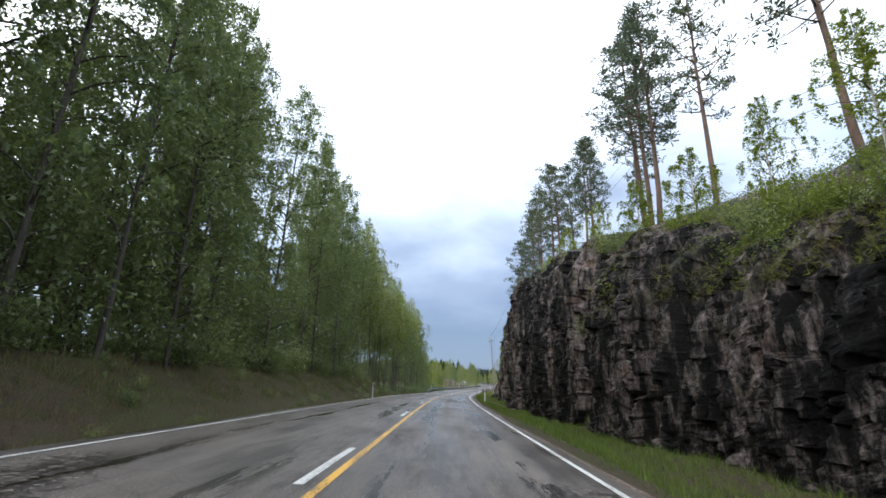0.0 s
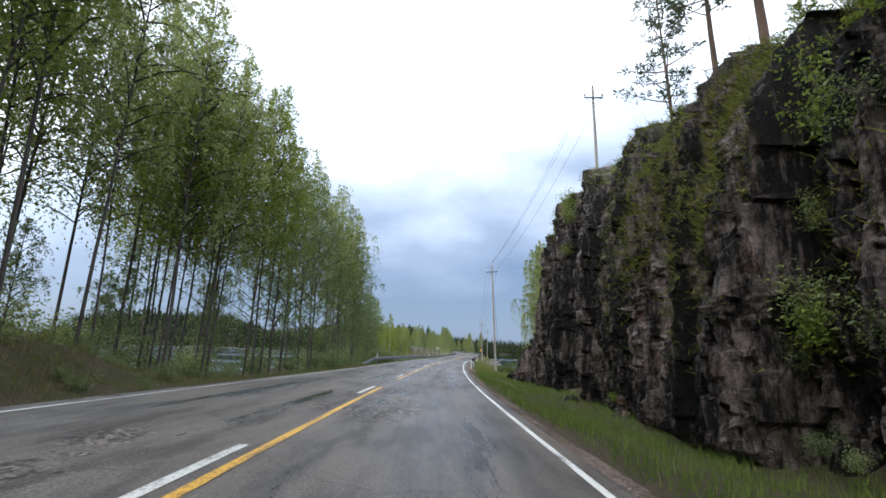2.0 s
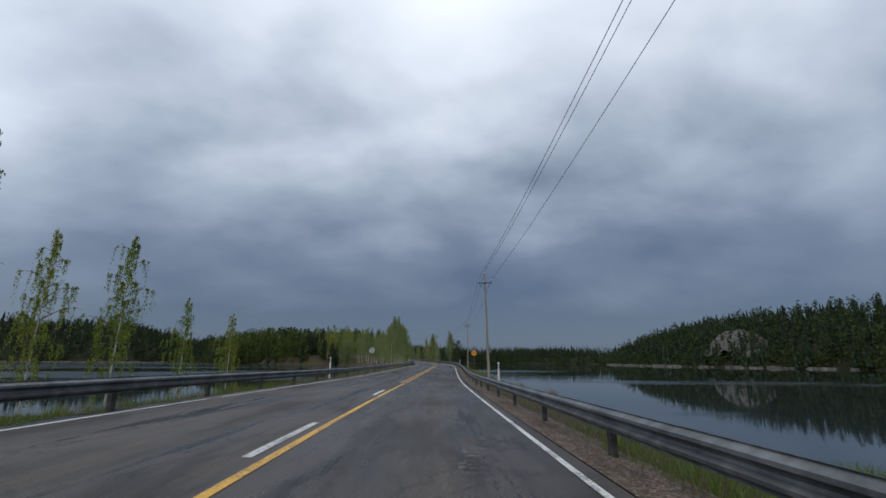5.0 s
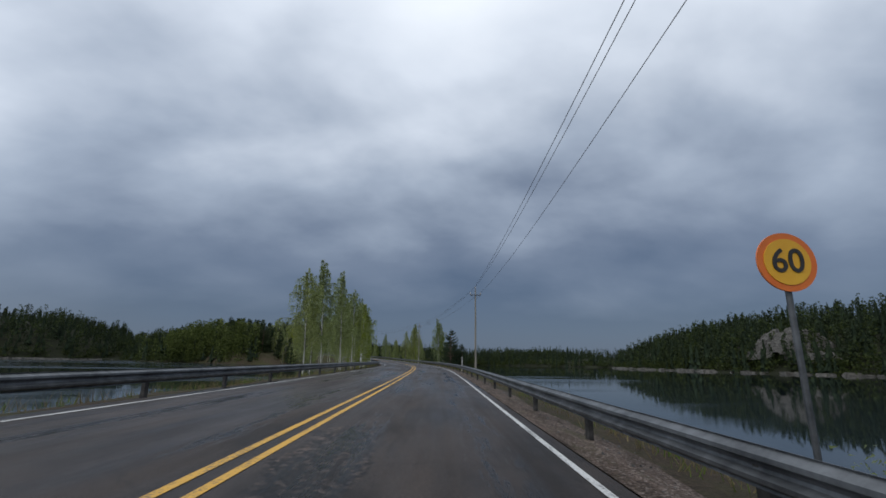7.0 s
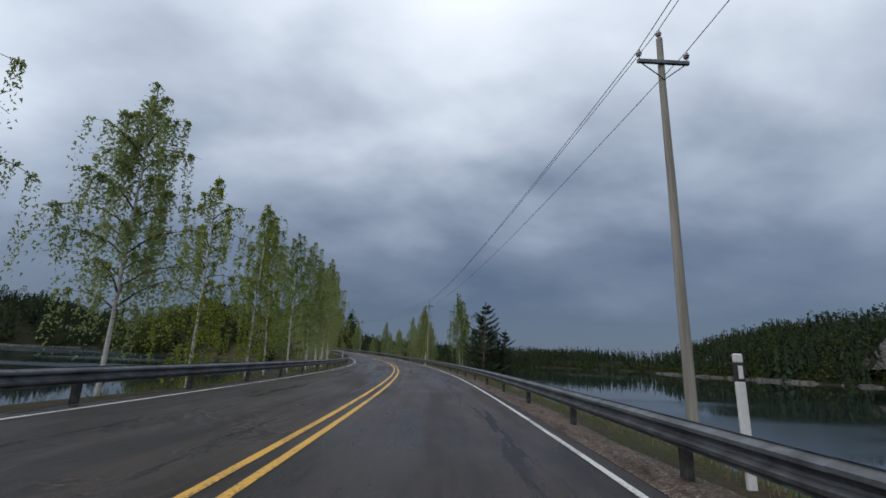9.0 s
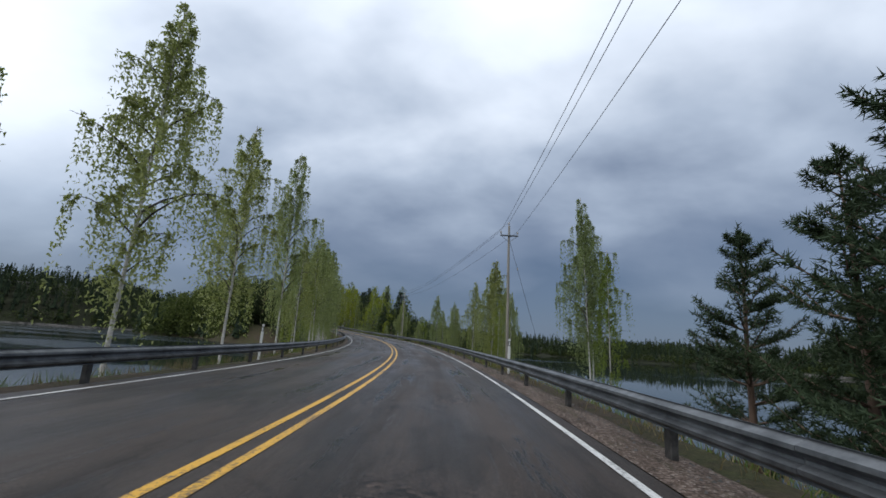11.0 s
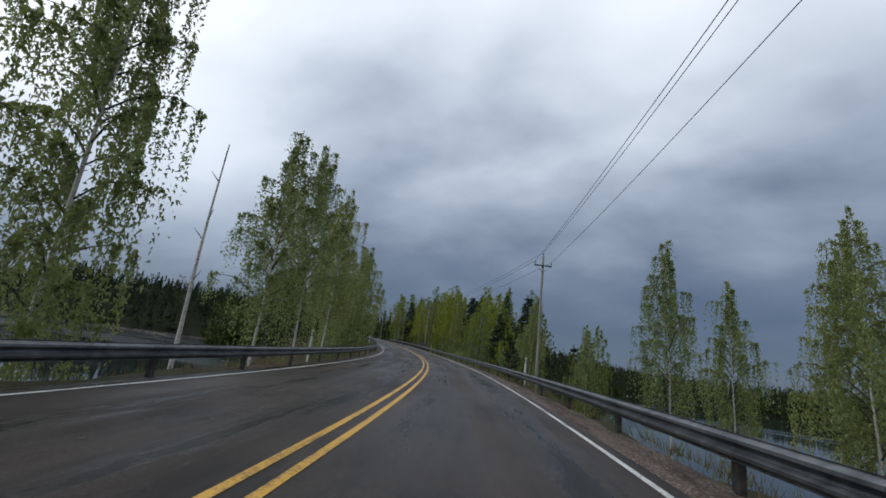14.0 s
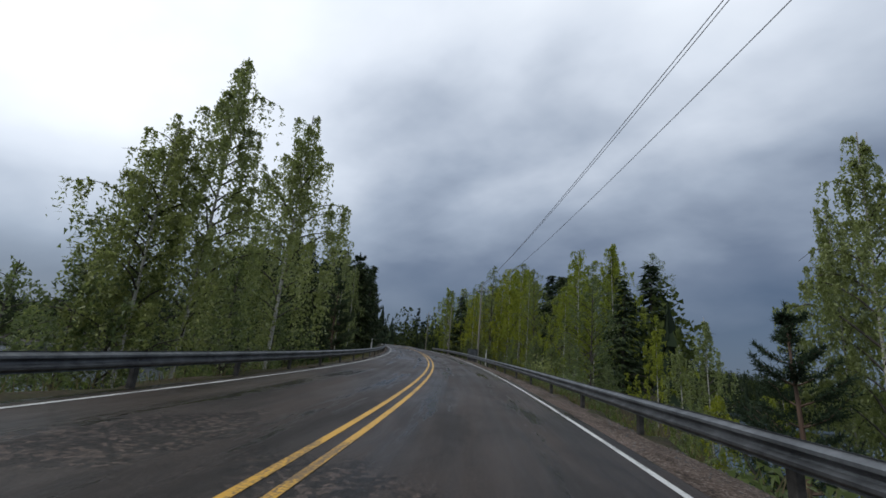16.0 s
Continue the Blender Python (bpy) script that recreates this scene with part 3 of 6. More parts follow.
def mesh_from(name, verts, faces, material, smooth=False, uv=None):
    me = bpy.data.meshes.new(name)
    me.from_pydata([tuple(v) for v in verts], [], [tuple(f) for f in faces])
    me.materials.append(material)
    if smooth:
        me.polygons.foreach_set("use_smooth", np.ones(len(me.polygons), bool))
    if uv is not None:
        lay = me.uv_layers.new(name="UVMap")
        idx = np.empty(len(me.loops), int)
        me.loops.foreach_get("vertex_index", idx)
        lay.data.foreach_set("uv", np.asarray(uv, np.float32)[idx].ravel())
    me.update()
    return me


def quick_mesh(name, verts, faces, material, smooth=False):
    """verts (n,3) and faces (m,k) as arrays; quick for large meshes."""
    verts, faces = np.asarray(verts, np.float32), np.asarray(faces, np.int32)
    me = bpy.data.meshes.new(name)
    k = faces.shape[1]
    me.vertices.add(len(verts))
    me.vertices.foreach_set("co", verts.ravel())
    me.loops.add(faces.size)
    me.loops.foreach_set("vertex_index", faces.ravel())
    me.polygons.add(len(faces))
    me.polygons.foreach_set("loop_start", np.arange(0, faces.size, k, dtype=np.int32))
    me.polygons.foreach_set("use_smooth", np.full(len(faces), smooth))
    me.materials.append(material)
    me.update(calc_edges=True)
    return me


def child(name, me, parent, label=""):
    ob = new(name, me)
    ob.parent = parent
    return tagged(ob, label)


def part(name, bm, material, parent, label=""):
    me = bpy.data.meshes.new(name)
    bm.to_mesh(me)
    bm.free()
    me.materials.append(material)
    return child(name, me, parent, label)


def grid_faces(rows, cols):
    i = np.arange(rows * cols).reshape(rows, cols)
    return np.stack([i[:-1, :-1], i[:-1, 1:], i[1:, 1:], i[1:, :-1]], -1).reshape(-1, 4)


def tube(points, radii, sides=7):
    """A tapered tube through points: verts and quads."""
    P, r = np.asarray(points, float), np.asarray(radii, float)
    T = np.gradient(P, axis=0)
    T /= np.linalg.norm(T, axis=1)[:, None] + 1e-9
    ref = np.where(np.abs(T[:, 2:3]) > 0.9, [[1.0, 0, 0]], [[0, 0, 1.0]])
    A = np.cross(T, ref)
    A /= np.linalg.norm(A, axis=1)[:, None] + 1e-9
    B = np.cross(T, A)
    a = np.linspace(0, 2 * math.pi, sides, endpoint=False)
    V = P[:, None] + r[:, None, None] * (np.cos(a)[None, :, None] * A[:, None] + np.sin(a)[None, :, None] * B[:, None])
    n = len(P)
    i = np.arange(n * sides).reshape(n, sides)
    F = np.stack([i[:-1], np.roll(i[:-1], -1, 1), np.roll(i[1:], -1, 1), i[1:]], -1).reshape(-1, 4)
    return V.reshape(-1, 3), F


def joined(pieces):
    V, F, k = [], [], 0
    for v, f in pieces:
        V.append(v)
        F.append(np.asarray(f) + k)
        k += len(v)
    return np.concatenate(V), np.concatenate(F)


def box_bm(bm, size, at=(0, 0, 0), bevel=0.0):
    r = bmesh.ops.create_cube(bm, size=1.0)
    bmesh.ops.scale(bm, vec=size, verts=r["verts"])
    bmesh.ops.translate(bm, vec=at, verts=r["verts"])
    if bevel:
        es = list({e for v in r["verts"] for e in v.link_edges})
        bmesh.ops.bevel(bm, geom=es, offset=bevel, segments=2, profile=0.5, affect="EDGES")


def cyl_bm(bm, r1, r2, h, at=(0, 0, 0), sides=12, turn=None):
    r = bmesh.ops.create_cone(bm, cap_ends=True, cap_tris=False, segments=sides, radius1=r1, radius2=r2, depth=h)
    if turn is not None:
        bmesh.ops.rotate(bm, verts=r["verts"], cent=(0, 0, 0), matrix=turn)
    bmesh.ops.translate(bm, vec=at, verts=r["verts"])


def standing(s, lat, up=0.0, turn=0.0):
    """A pose beside the road, facing along it."""
    p = on_road(s, lat, up)
    return pose(*p, 0, 0, math.degrees(heading(s)) + turn)


def on_ground(s, lat, sink=0.0, turn=0.0):
    p = on_road(s, lat)
    return pose(p[0], p[1], ground_z(p[0], p[1]) - sink, 0, 0, math.degrees(heading(s)) + turn)


# ---- ground, lake, road ----


def stretched_axis(lo, hi, cell, far_lo, far_hi):
    mid = np.arange(lo, hi + 0.1, cell)
    out, gap, v = [], cell, hi
    while v < far_hi:
        gap *= 1.12
        v += gap
        out.append(v)
    low, gap, v = [], cell, lo
    while v > far_lo:
        gap *= 1.12
        v -= gap
        low.append(v)
    return np.concatenate([low[::-1], mid, out])


def build_ground():
    ax, ay = stretched_axis(-60, 70, 1.5, -4000, 4000), stretched_axis(-30, 420, 1.5, -3000, 4500)
    X, Y = np.meshgrid(ax, ay)
    Z = terrain(X, Y)
    me = quick_mesh("ground", np.stack([X, Y, Z], -1).reshape(-1, 3), grid_faces(*X.shape), M["ground"], True)
    tagged(new("ground", me), "grassy soil verges and lake shore land", "ground", kind="structure")
    w = 4500.0
    wm = mesh_from("water", [(-w, -w, LAKE), (w, -w, LAKE), (w, w, LAKE), (-w, w, LAKE)], [(0, 1, 2, 3)], M["water"])
    tagged(new("water", wm), "dark calm lake water with faint ripples", "lake", kind="structure")


def ribbon(name, lats, ups, s_a, s_b, gap, material):
    s = np.arange(s_a, s_b + 0.01, gap)
    rows = [on_road(s, la, u) for la, u in zip(lats, ups)]
    V = np.stack(rows, 1)
    UV = np.stack([np.broadcast_to(np.asarray(lats, float), V.shape[:2]), np.broadcast_to(s[:, None], V.shape[:2])], -1)
    return mesh_from(name, V.reshape(-1, 3), grid_faces(len(s), len(lats)), material, True, UV.reshape(-1, 2))


def build_road():
    me = ribbon("road", [-4.45, -4.3, -2, 0, 2, 3.75, 3.9], [-0.14, 0, 0, 0, 0, 0, -0.14], S0, S1, 2.0, M["asphalt"])
    road = tagged(new("road", me), "damp grey two-lane asphalt road with worn tracks", "road", kind="structure")
    for name, la, lb, a, b, mat in (("edge_line", 3.455, 3.545, S0, S1, "white"), ("edge_line", -3.945, -3.855, S0, S1, "white"),
                                    ("barrier_line", 0.065, 0.175, S0, 63, "yellow"), ("barrier_line", 0.065, 0.175, 68, 142, "yellow"), ("barrier_line", 0.09, 0.19, 143, S1, "yellow"),
                                    ("barrier_line", -0.19, -0.09, 143, S1, "yellow")):
        child(name, ribbon(name, [la, lb], [0.006, 0.006], a, b, 1.0, M[mat]), road)
    for s in DASHES:
        child("lane_dash", ribbon("lane_dash", [-0.2, -0.08], [0.006, 0.006], s, s + 3.0, 0.5, M["white"]), road)
    g = ribbon("gravel_shoulder", [3.86, 4.2, 4.75, 5.3], [-0.05, -0.045, -0.09, -0.3], 84, 430, 1.0, M["gravel"])
    tagged(new("gravel_shoulder", g), "brown gravel shoulder under the crash barrier", "shoulder", kind="structure")
    g = ribbon("gravel_edge", [3.86, 4.05, 4.3], [-0.09, -0.10, -0.16], S0, 84, 1.0, M["gravel"])
    tagged(new("gravel_edge", g), "narrow gravel edge of the road", "shoulder", kind="structure")
    g = ribbon("gravel_shoulder", [-5.2, -4.7, -4.4], [-0.25, -0.1, -0.06], S0, 430, 1.0, M["gravel"])
    tagged(new("gravel_shoulder", g), "brown gravel shoulder at the road's edge", "shoulder", kind="structure")


DASHES = [5.3 + 11.7 * k for k in range(-5, 3)] + [39.6 + 10.3 * k for k in range(10)]
build_ground()
build_road()

# ---- the blasted rock cutting ----


def fractured(P, cell, rng, depth, tilt):
    """Broken facets over 2D places: a step and a slope for each jittered cell."""
    q = P / cell
    base = np.floor(q).astype(int)
    lo = base.min(0) - 2
    n = base.max(0) - lo + 3
    jit, off = rng.uniform(0.05, 0.95, (*n, 2)), rng.uniform(-1, 1, n) * depth
    sl = rng.uniform(-1, 1, (*n, 2)) * (tilt, 0.22 * tilt)
    best, out = np.full(len(P), 1e9), np.zeros(len(P))
    for i in (-1, 0, 1):
        for j in (-1, 0, 1):
            k = base + (i, j)
            a, b = (k - lo).T
            d = q - (k + jit[a, b])
            r = (d ** 2).sum(1)
            near = r < best
            best[near] = r[near]
            out[near] = off[a, b][near] + (d * cell * sl[a, b]).sum(1)[near]
    return out


def build_rock():
    rng = np.random.default_rng(11)
    s = np.concatenate([np.arange(-24, 8, 0.3), np.arange(8, 84.01, 0.105)])
    up = np.concatenate([np.linspace(0, 1, 104), 1 + np.linspace(0.02, 1, 20)])
    S, U = np.meshgrid(s, up, indexing="ij")
    face, over = np.clip(U, 0, 1), np.clip(U - 1, 0, 1)
    top = rock_top(S) + 0.5 * np.sin(S * 0.9) + 0.35 * np.sin(S * 2.3 + 1)
    top = np.maximum(top, 0.1)
    z = -0.8 + (top + 0.8) * face
    lean = rock_lean(S) * (z + 0.8)
    lat = rock_foot(S) + lean + (6.0 - 3.5 * step(S, 71, 78)) * over - 0.35 * np.sin(np.clip(face, 0, 1) * 3.1)
    z = z + 0.45 * np.sin(over * 1.5) * np.minimum(top / 6, 1) + 0.2 * over + 4.5 * (rock_slope(S) - 0.28) * over
    lat = lat + 0.9 * face ** 7 * (1 - step(S, 66, 72))
    # blocks split along steep joints, in three sizes
    field = [np.array([noise.fractal(Vector((a * 0.5, b * 0.25, k)), 0.9, 2.0, 4) for a, b in zip(S.ravel(), z.ravel())]) for k in (3.0, 17.0)]
    P = np.stack([S.ravel() + 0.03 * z.ravel() + 0.3 * field[0], z.ravel() + 8 * over.ravel() + 1.6 * field[1]], 1)
    d = fractured(P * (1, 0.0), 1.9, rng, 0.5, 0.4) + fractured((P + np.outer(P[:, 1], (-0.05, 0))) * (1, 0.0), 0.8, rng, 0.3, 0.5) \
        + fractured((P + np.outer(P[:, 1], (0.05, 0))) * (1, 0.05), 0.42, rng, 0.13, 0.6) + fractured((P + np.outer(P[:, 1], (-0.1, 0))) * (1, 0.2), 0.3, rng, 0.11, 0.8) \
        + fractured((P + np.outer(P[:, 1], (0.25, 0))) * (1, 0.45), 0.62, rng, 0.12, 0.5) + fractured(P * (1, 0.6), 0.27, rng, 0.06, 0.5)
    d = d.reshape(S.shape) * (1 - 0.7 * over)
    seam = np.abs(np.sin(S * 0.62 + 0.9 * field[0].reshape(S.shape) + 0.8 * np.sin(S * 0.21)))
    d += 0.8 * (1 - step(seam, 0.0, 0.12)) * (1 - over)
    d += 0.5 * np.sin(S * 0.27 + 0.9)
    rough = np.array([noise.fractal(Vector((a * 2.4, b * 0.75, 3.0)), 0.45, 2.1, 5) for a, b in zip(S.ravel(), z.ravel())]).reshape(S.shape)
    d += 0.13 * rough
    lat = lat + d * np.minimum(1, face * 12 + 0.3)
    z = z + over * d * 0.6
    h = np.interp(S, RS, RH)
    zr = np.interp(S, RS, RZ) + 4.6 * np.interp(S, RS, RF)
    V = np.stack([np.interp(S, RS, RX) + lat * np.cos(h), np.interp(S, RS, RY) + lat * np.sin(h), zr + z], -1)
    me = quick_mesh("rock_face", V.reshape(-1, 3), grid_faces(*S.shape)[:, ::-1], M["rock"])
    tagged(new("rock_face", me), "dark blasted granite cutting with mossy ledges", "rock face", kind="structure")
    # grass that hangs from the green ledges and along the rim
    flat = V.reshape(-1, 3)
    s1, z1, u1 = S.ravel(), z.ravel(), U.ravel()
    like = 1.3 * np.exp(-((s1 - 58.5) / 3.6) ** 2) * (z1 > 1.0) * (0.3 + 0.7 * (z1 > 3.5)) + 0.6 * np.exp(-((s1 - 8) / 7) ** 2) * (z1 > 3.8) + 0.35 * (np.abs(u1 - 1.0) < 0.05) + 0.3 * (u1 > 1.05)
    like *= np.clip(field[1] * 1.4 + 0.55, 0, 1) * (u1 < 1.9)
    k = rng.choice(len(flat), 80000, p=like / like.sum())
    c = flat[k] + rng.normal(0, 0.07, (len(k), 3))
    out = -np.stack([np.cos(h.ravel()[k]), np.sin(h.ravel()[k]), 0 * h.ravel()[k]], 1)
    ln = rng.uniform(0.08, 0.3, (len(k), 1))
    tip = c + ln * (out * rng.uniform(0.2, 0.9, (len(k), 1)) + np.array([0, 0, 1.0]) * rng.uniform(-0.5, 0.9, (len(k), 1)) + rng.normal(0, 0.25, (len(k), 3)))
    side = rng.normal(0, 1, (len(k), 3))
    side *= 0.015 / np.linalg.norm(side, axis=1)[:, None]
    T = np.stack([c - side, c + side, tip], 1).reshape(-1, 3)
    tagged(new("ledge_grass", quick_mesh("ledge_grass", T, np.arange(len(T)).reshape(-1, 3), M["ledgegrass"])), "yellow-green grass on the ledges of the rock", "grass", kind="stuff")


build_rock()

# ---- crash barriers ----


def barrier_meshes():
    prof = np.array([(0.0, 0.40), (0.01, 0.42), (-0.075, 0.465), (-0.08, 0.50), (-0.02, 0.535), (-0.012, 0.56), (-0.02, 0.585), (-0.08, 0.62),
                     (-0.075, 0.655), (0.01, 0.70), (0.0, 0.715), (0.006, 0.715), (0.018, 0.70), (-0.062, 0.65), (-0.066, 0.62), (-0.008, 0.585), (0, 0.56),
                     (-0.008, 0.535), (-0.066, 0.50), (-0.062, 0.47), (0.018, 0.42), (0.006, 0.40)])
    n = len(prof)
    ys = (-2.03, 2.03)
    V = [(p[0], y, p[1] - 0.14 + (0.0 if y < 0 else 0.004)) for y in ys for p in prof]
    F = [(i, (i + 1) % n, n + (i + 1) % n, n + i) for i in range(n)]
    F += [tuple(range(n))[::-1], tuple(range(n, 2 * n))]
    beam = mesh_from("beam", V, F, M["zinc"])
    bm = bmesh.new()
    box_bm(bm, (0.09, 0.15, 1.0), (0.06, 0, 0.0), 0.008)
    box_bm(bm, (0.09, 0.07, 0.16), (0.03, 0, 0.42), 0.006)
    post = bpy.data.meshes.new("post")
    bm.to_mesh(post)
    bm.free()
    post.materials.append(M["rust"])
    return beam, post


def build_barrier(side, lat_of, s_a, s_b, label):
    beam, post = BARRIER
    base = new("crash_barrier")
    base.matrix_world = standing(s_a, lat_of(s_a))
    tagged(base, label, "guard rail", "crash barriers along the road")
    inv = base.matrix_world.inverted()
    s = s_a
    while s < s_b:
        drop = -0.5 * max(0.0, 1 - (s - s_a) / 5.0) ** 1.3
        drop2 = -0.5 * max(0.0, 1 - (s + 4 - s_a) / 5.0) ** 1.3
        a, b = Vector(on_road(s, lat_of(s), drop)), Vector(on_road(s + 4, lat_of(s + 4), drop2))
        d = b - a
        m = pose(*((a + b) / 2), math.degrees(math.atan2(d.z, math.hypot(d.x, d.y))), 0, math.degrees(math.atan2(-d.x, d.y)))
        flip = Matrix.Diagonal((side, 1, 1, 1))
        o = child("beam", beam, base)
        o.matrix_basis = inv @ m @ flip
        o = child("post", post, base)
        o.matrix_basis = inv @ standing(s + 2, lat_of(s + 2), drop) @ flip
        s += 4


BARRIER = barrier_meshes()
build_barrier(1, lambda s: 4.38 + 0.28 * float(step(s, 240, 330)) + 0.34 * (1 - float(step(s, 97, 108))), 97.2, 424,
              "galvanised steel crash barrier on short posts beside the lake")
build_barrier(-1, lambda s: -4.75 - 0.8 * (1 - float(step(s, 88, 104))), 88.5, 424, "galvanised steel crash barrier on short posts before birches")

# ---- reflector posts and signs ----


def reflector_post(m, tall=1.25):
    base = new("reflector_post")
    base.matrix_world = m
    tagged(base, "slim white plastic roadside post with black band", "marker post", "reflector posts along the road")
    bm = bmesh.new()
    box_bm(bm, (0.1, 0.05, tall - 0.30 + 0.4), (0, 0, (tall - 0.30 - 0.4) / 2), 0.012)
    part("shaft", bm, M["post"], base)
    bm = bmesh.new()
    box_bm(bm, (0.102, 0.052, 0.2), (0, 0, tall - 0.2), 0.006)
    band = part("band", bm, M["black"], base, "black band")
    bm = bmesh.new()
    box_bm(bm, (0.05, 0.012, 0.14), (0, -0.031, tall - 0.2), 0.004)
    part("reflector", bm, M["post"], band, "pale reflector")
    bm = bmesh.new()
    box_bm(bm, (0.1, 0.05, 0.1), (0, 0, tall - 0.05), 0.015)
    part("cap", bm, M["post"], base)
    return base


first = reflector_post(standing(41.2, 4.6, -0.15))
for s, lat in ((93.8, 4.3), (141, 5.2), (211, 5.0), (265, 5.1), (325.3, 5.2), (380, 5.3), (41.5, -5.4), (95.6, -5.6), (148, -5.5), (210.4, -5.4), (265.5, -5.5),
               (323, -5.5), (381, -5.4)):
    copy_thing(first, standing(s, lat, -0.15 if s < 100 else 0.05))


def speed_sign(m):
    base = new("speed_limit_sign")
    base.matrix_world = m
    tagged(base, "round yellow speed sign 60 with orange rim on grey pole", "road sign")
    flat = Matrix.Rotation(radians(90), 3, "X")
    bm = bmesh.new()
    cyl_bm(bm, 0.03, 0.03, 3.3, (0, 0.04, 0.55), 10)
    part("pole", bm, M["zinc"], base)
    bm = bmesh.new()
    cyl_bm(bm, 0.3, 0.3, 0.02, (0, 0, 1.9), 40, flat)
    plate = part("plate", bm, M["orange"], base, "orange rim plate")
    bm = bmesh.new()
    cyl_bm(bm, 0.235, 0.235, 0.012, (0, -0.012, 1.9), 40, flat)
    part("face", bm, M["amber"], plate, "yellow face")
    cu = bpy.data.curves.new("numerals", "FONT")
    cu.body, cu.size, cu.extrude, cu.align_x, cu.align_y = "60", 0.34, 0.004, "CENTER", "CENTER"
    cu.offset = 0.003
    tmp = new("numerals", cu)
    me = bpy.data.meshes.new_from_object(tmp.evaluated_get(bpy.context.evaluated_depsgraph_get()))
    bpy.data.objects.remove(tmp)
    me.materials.clear()
    me.materials.append(M["black"])
    o = child("number", me, plate, "black numerals 60")
    o.matrix_basis = pose(0, -0.024, 1.9, 90, 0, 0)
    bm = bmesh.new()
    for z in (1.78, 2.02):
        box_bm(bm, (0.14, 0.05, 0.03), (0, 0.03, z), 0.004)
    part("clamp", bm, M["zinc"], base)


speed_sign(standing(167.9, 5.45, 0.26))


def sign_back(m):
    base = new("road_sign")
    base.matrix_world = m
    tagged(base, "grey back of a round road sign on a pole", "road sign")
    flat = Matrix.Rotation(radians(90), 3, "X")
    bm = bmesh.new()
    cyl_bm(bm, 0.033, 0.033, 3.6, (0, -0.045, 0.5), 10)
    part("pole", bm, M["pole"], base)
    bm = bmesh.new()
    cyl_bm(bm, 0.3, 0.3, 0.02, (0, 0, 2.12), 36, flat)
    part("plate", bm, M["aluminium"], base, "bare aluminium back")


sign_back(standing(167.0, -5.9, 0.0))

# ---- power line ----


def utility_pole(s, lat, tall, lean=(0, 0), base_up=None):
    p = on_road(s, lat)
    gz = ground_z(p[0], p[1]) if base_up is None else base_up
    zr = float(np.interp(s, RS, RZ))
    h = zr + tall - gz
    base = new("utility_pole")
    m = pose(p[0], p[1], gz, lean[0], lean[1], math.degrees(heading(s)))
    base.matrix_world = m
    tagged(base, "weathered grey wooden power pole with a small crossarm", "utility pole", "power line poles")
    n = 9
    zz = np.linspace(-0.8, h, n)
    v, f = tube(np.stack([0.012 * np.sin(zz * 1.3), 0.01 * np.cos(zz), zz], 1), np.linspace(0.125, 0.075, n), 12)
    child("shaft", quick_mesh("shaft", v, f, M["pole"], True), base)
    bm = bmesh.new()
    box_bm(bm, (1.3, 0.08, 0.1), (0, -0.1, h - 0.75), 0.01)
    beam = part("crossarm", bm, M["zinc"], base, "steel crossarm")
    bm = bmesh.new()
    for sx in (-1, 1):
        v = bmesh.ops.create_cone(bm, cap_ends=True, segments=6, radius1=0.015, radius2=0.015, depth=0.75)["verts"]
        bmesh.ops.rotate(bm, verts=v, cent=(0, 0, 0), matrix=Matrix.Rotation(radians(sx * 52), 3, "Y"))
        bmesh.ops.translate(bm, verts=v, vec=(sx * 0.3, -0.1, h - 1.0))
    part("brace", bm, M["zinc"], base)
    tips = []
    for x, z in ((-0.6, h - 0.7), (0.6, h - 0.7), (0, h + 0.0)):
        bm = bmesh.new()
        cyl_bm(bm, 0.02, 0.02, 0.14, (x, -0.1 if x else 0, z + 0.05), 8)
        for k, r in ((0.13, 0.06), (0.18, 0.075), (0.23, 0.055)):
            cyl_bm(bm, r, r * 0.7, 0.055, (x, -0.1 if x else 0, z + k), 12)
        part("insulator", bm, M["porcelain"], beam if x else base)
        tips.append(m @ Vector((x, -0.1 if x else 0, z + 0.27)))
    return tips


def pole_stay(top, foot):
    """A steel wire that holds a pole back, with an egg insulator high up."""
    a, b = Vector(top), Vector(foot)
    base = new("stay_wire")
    base.matrix_world = Matrix.Translation(b)
    tagged(base, "thin slanting steel stay wire of a power pole", "wire", "stay wires")
    way = a - b
    v, f = tube([way * k for k in (0.0, 0.5, 1.0)], (0.012, 0.012, 0.012), 6)
    child("wire", quick_mesh("wire", v, f, M["wire"]), base)
    turn = way.to_track_quat("Z", "Y").to_matrix()
    bm = bmesh.new()
    cyl_bm(bm, 0.05, 0.05, 0.16, (0, 0, 0), 10, turn)
    bmesh.ops.translate(bm, verts=bm.verts, vec=way * 0.8)
    part("insulator", bm, M["porcelain"], base)
    bm = bmesh.new()
    cyl_bm(bm, 0.035, 0.035, 1.6, (0, 0, 0), 8, turn)
    bmesh.ops.translate(bm, verts=bm.verts, vec=way.normalized() * 0.8)
    sleeve = part("sleeve", bm, M["post"], base, "pale marker sleeve")
    for up in (0.25, 0.75, 1.25):
        bm = bmesh.new()
        cyl_bm(bm, 0.038, 0.038, 0.25, (0, 0, 0), 8, turn)
        bmesh.ops.translate(bm, verts=bm.verts, vec=way.normalized() * up)
        part("band", bm, M["black"], sleeve, "black band")


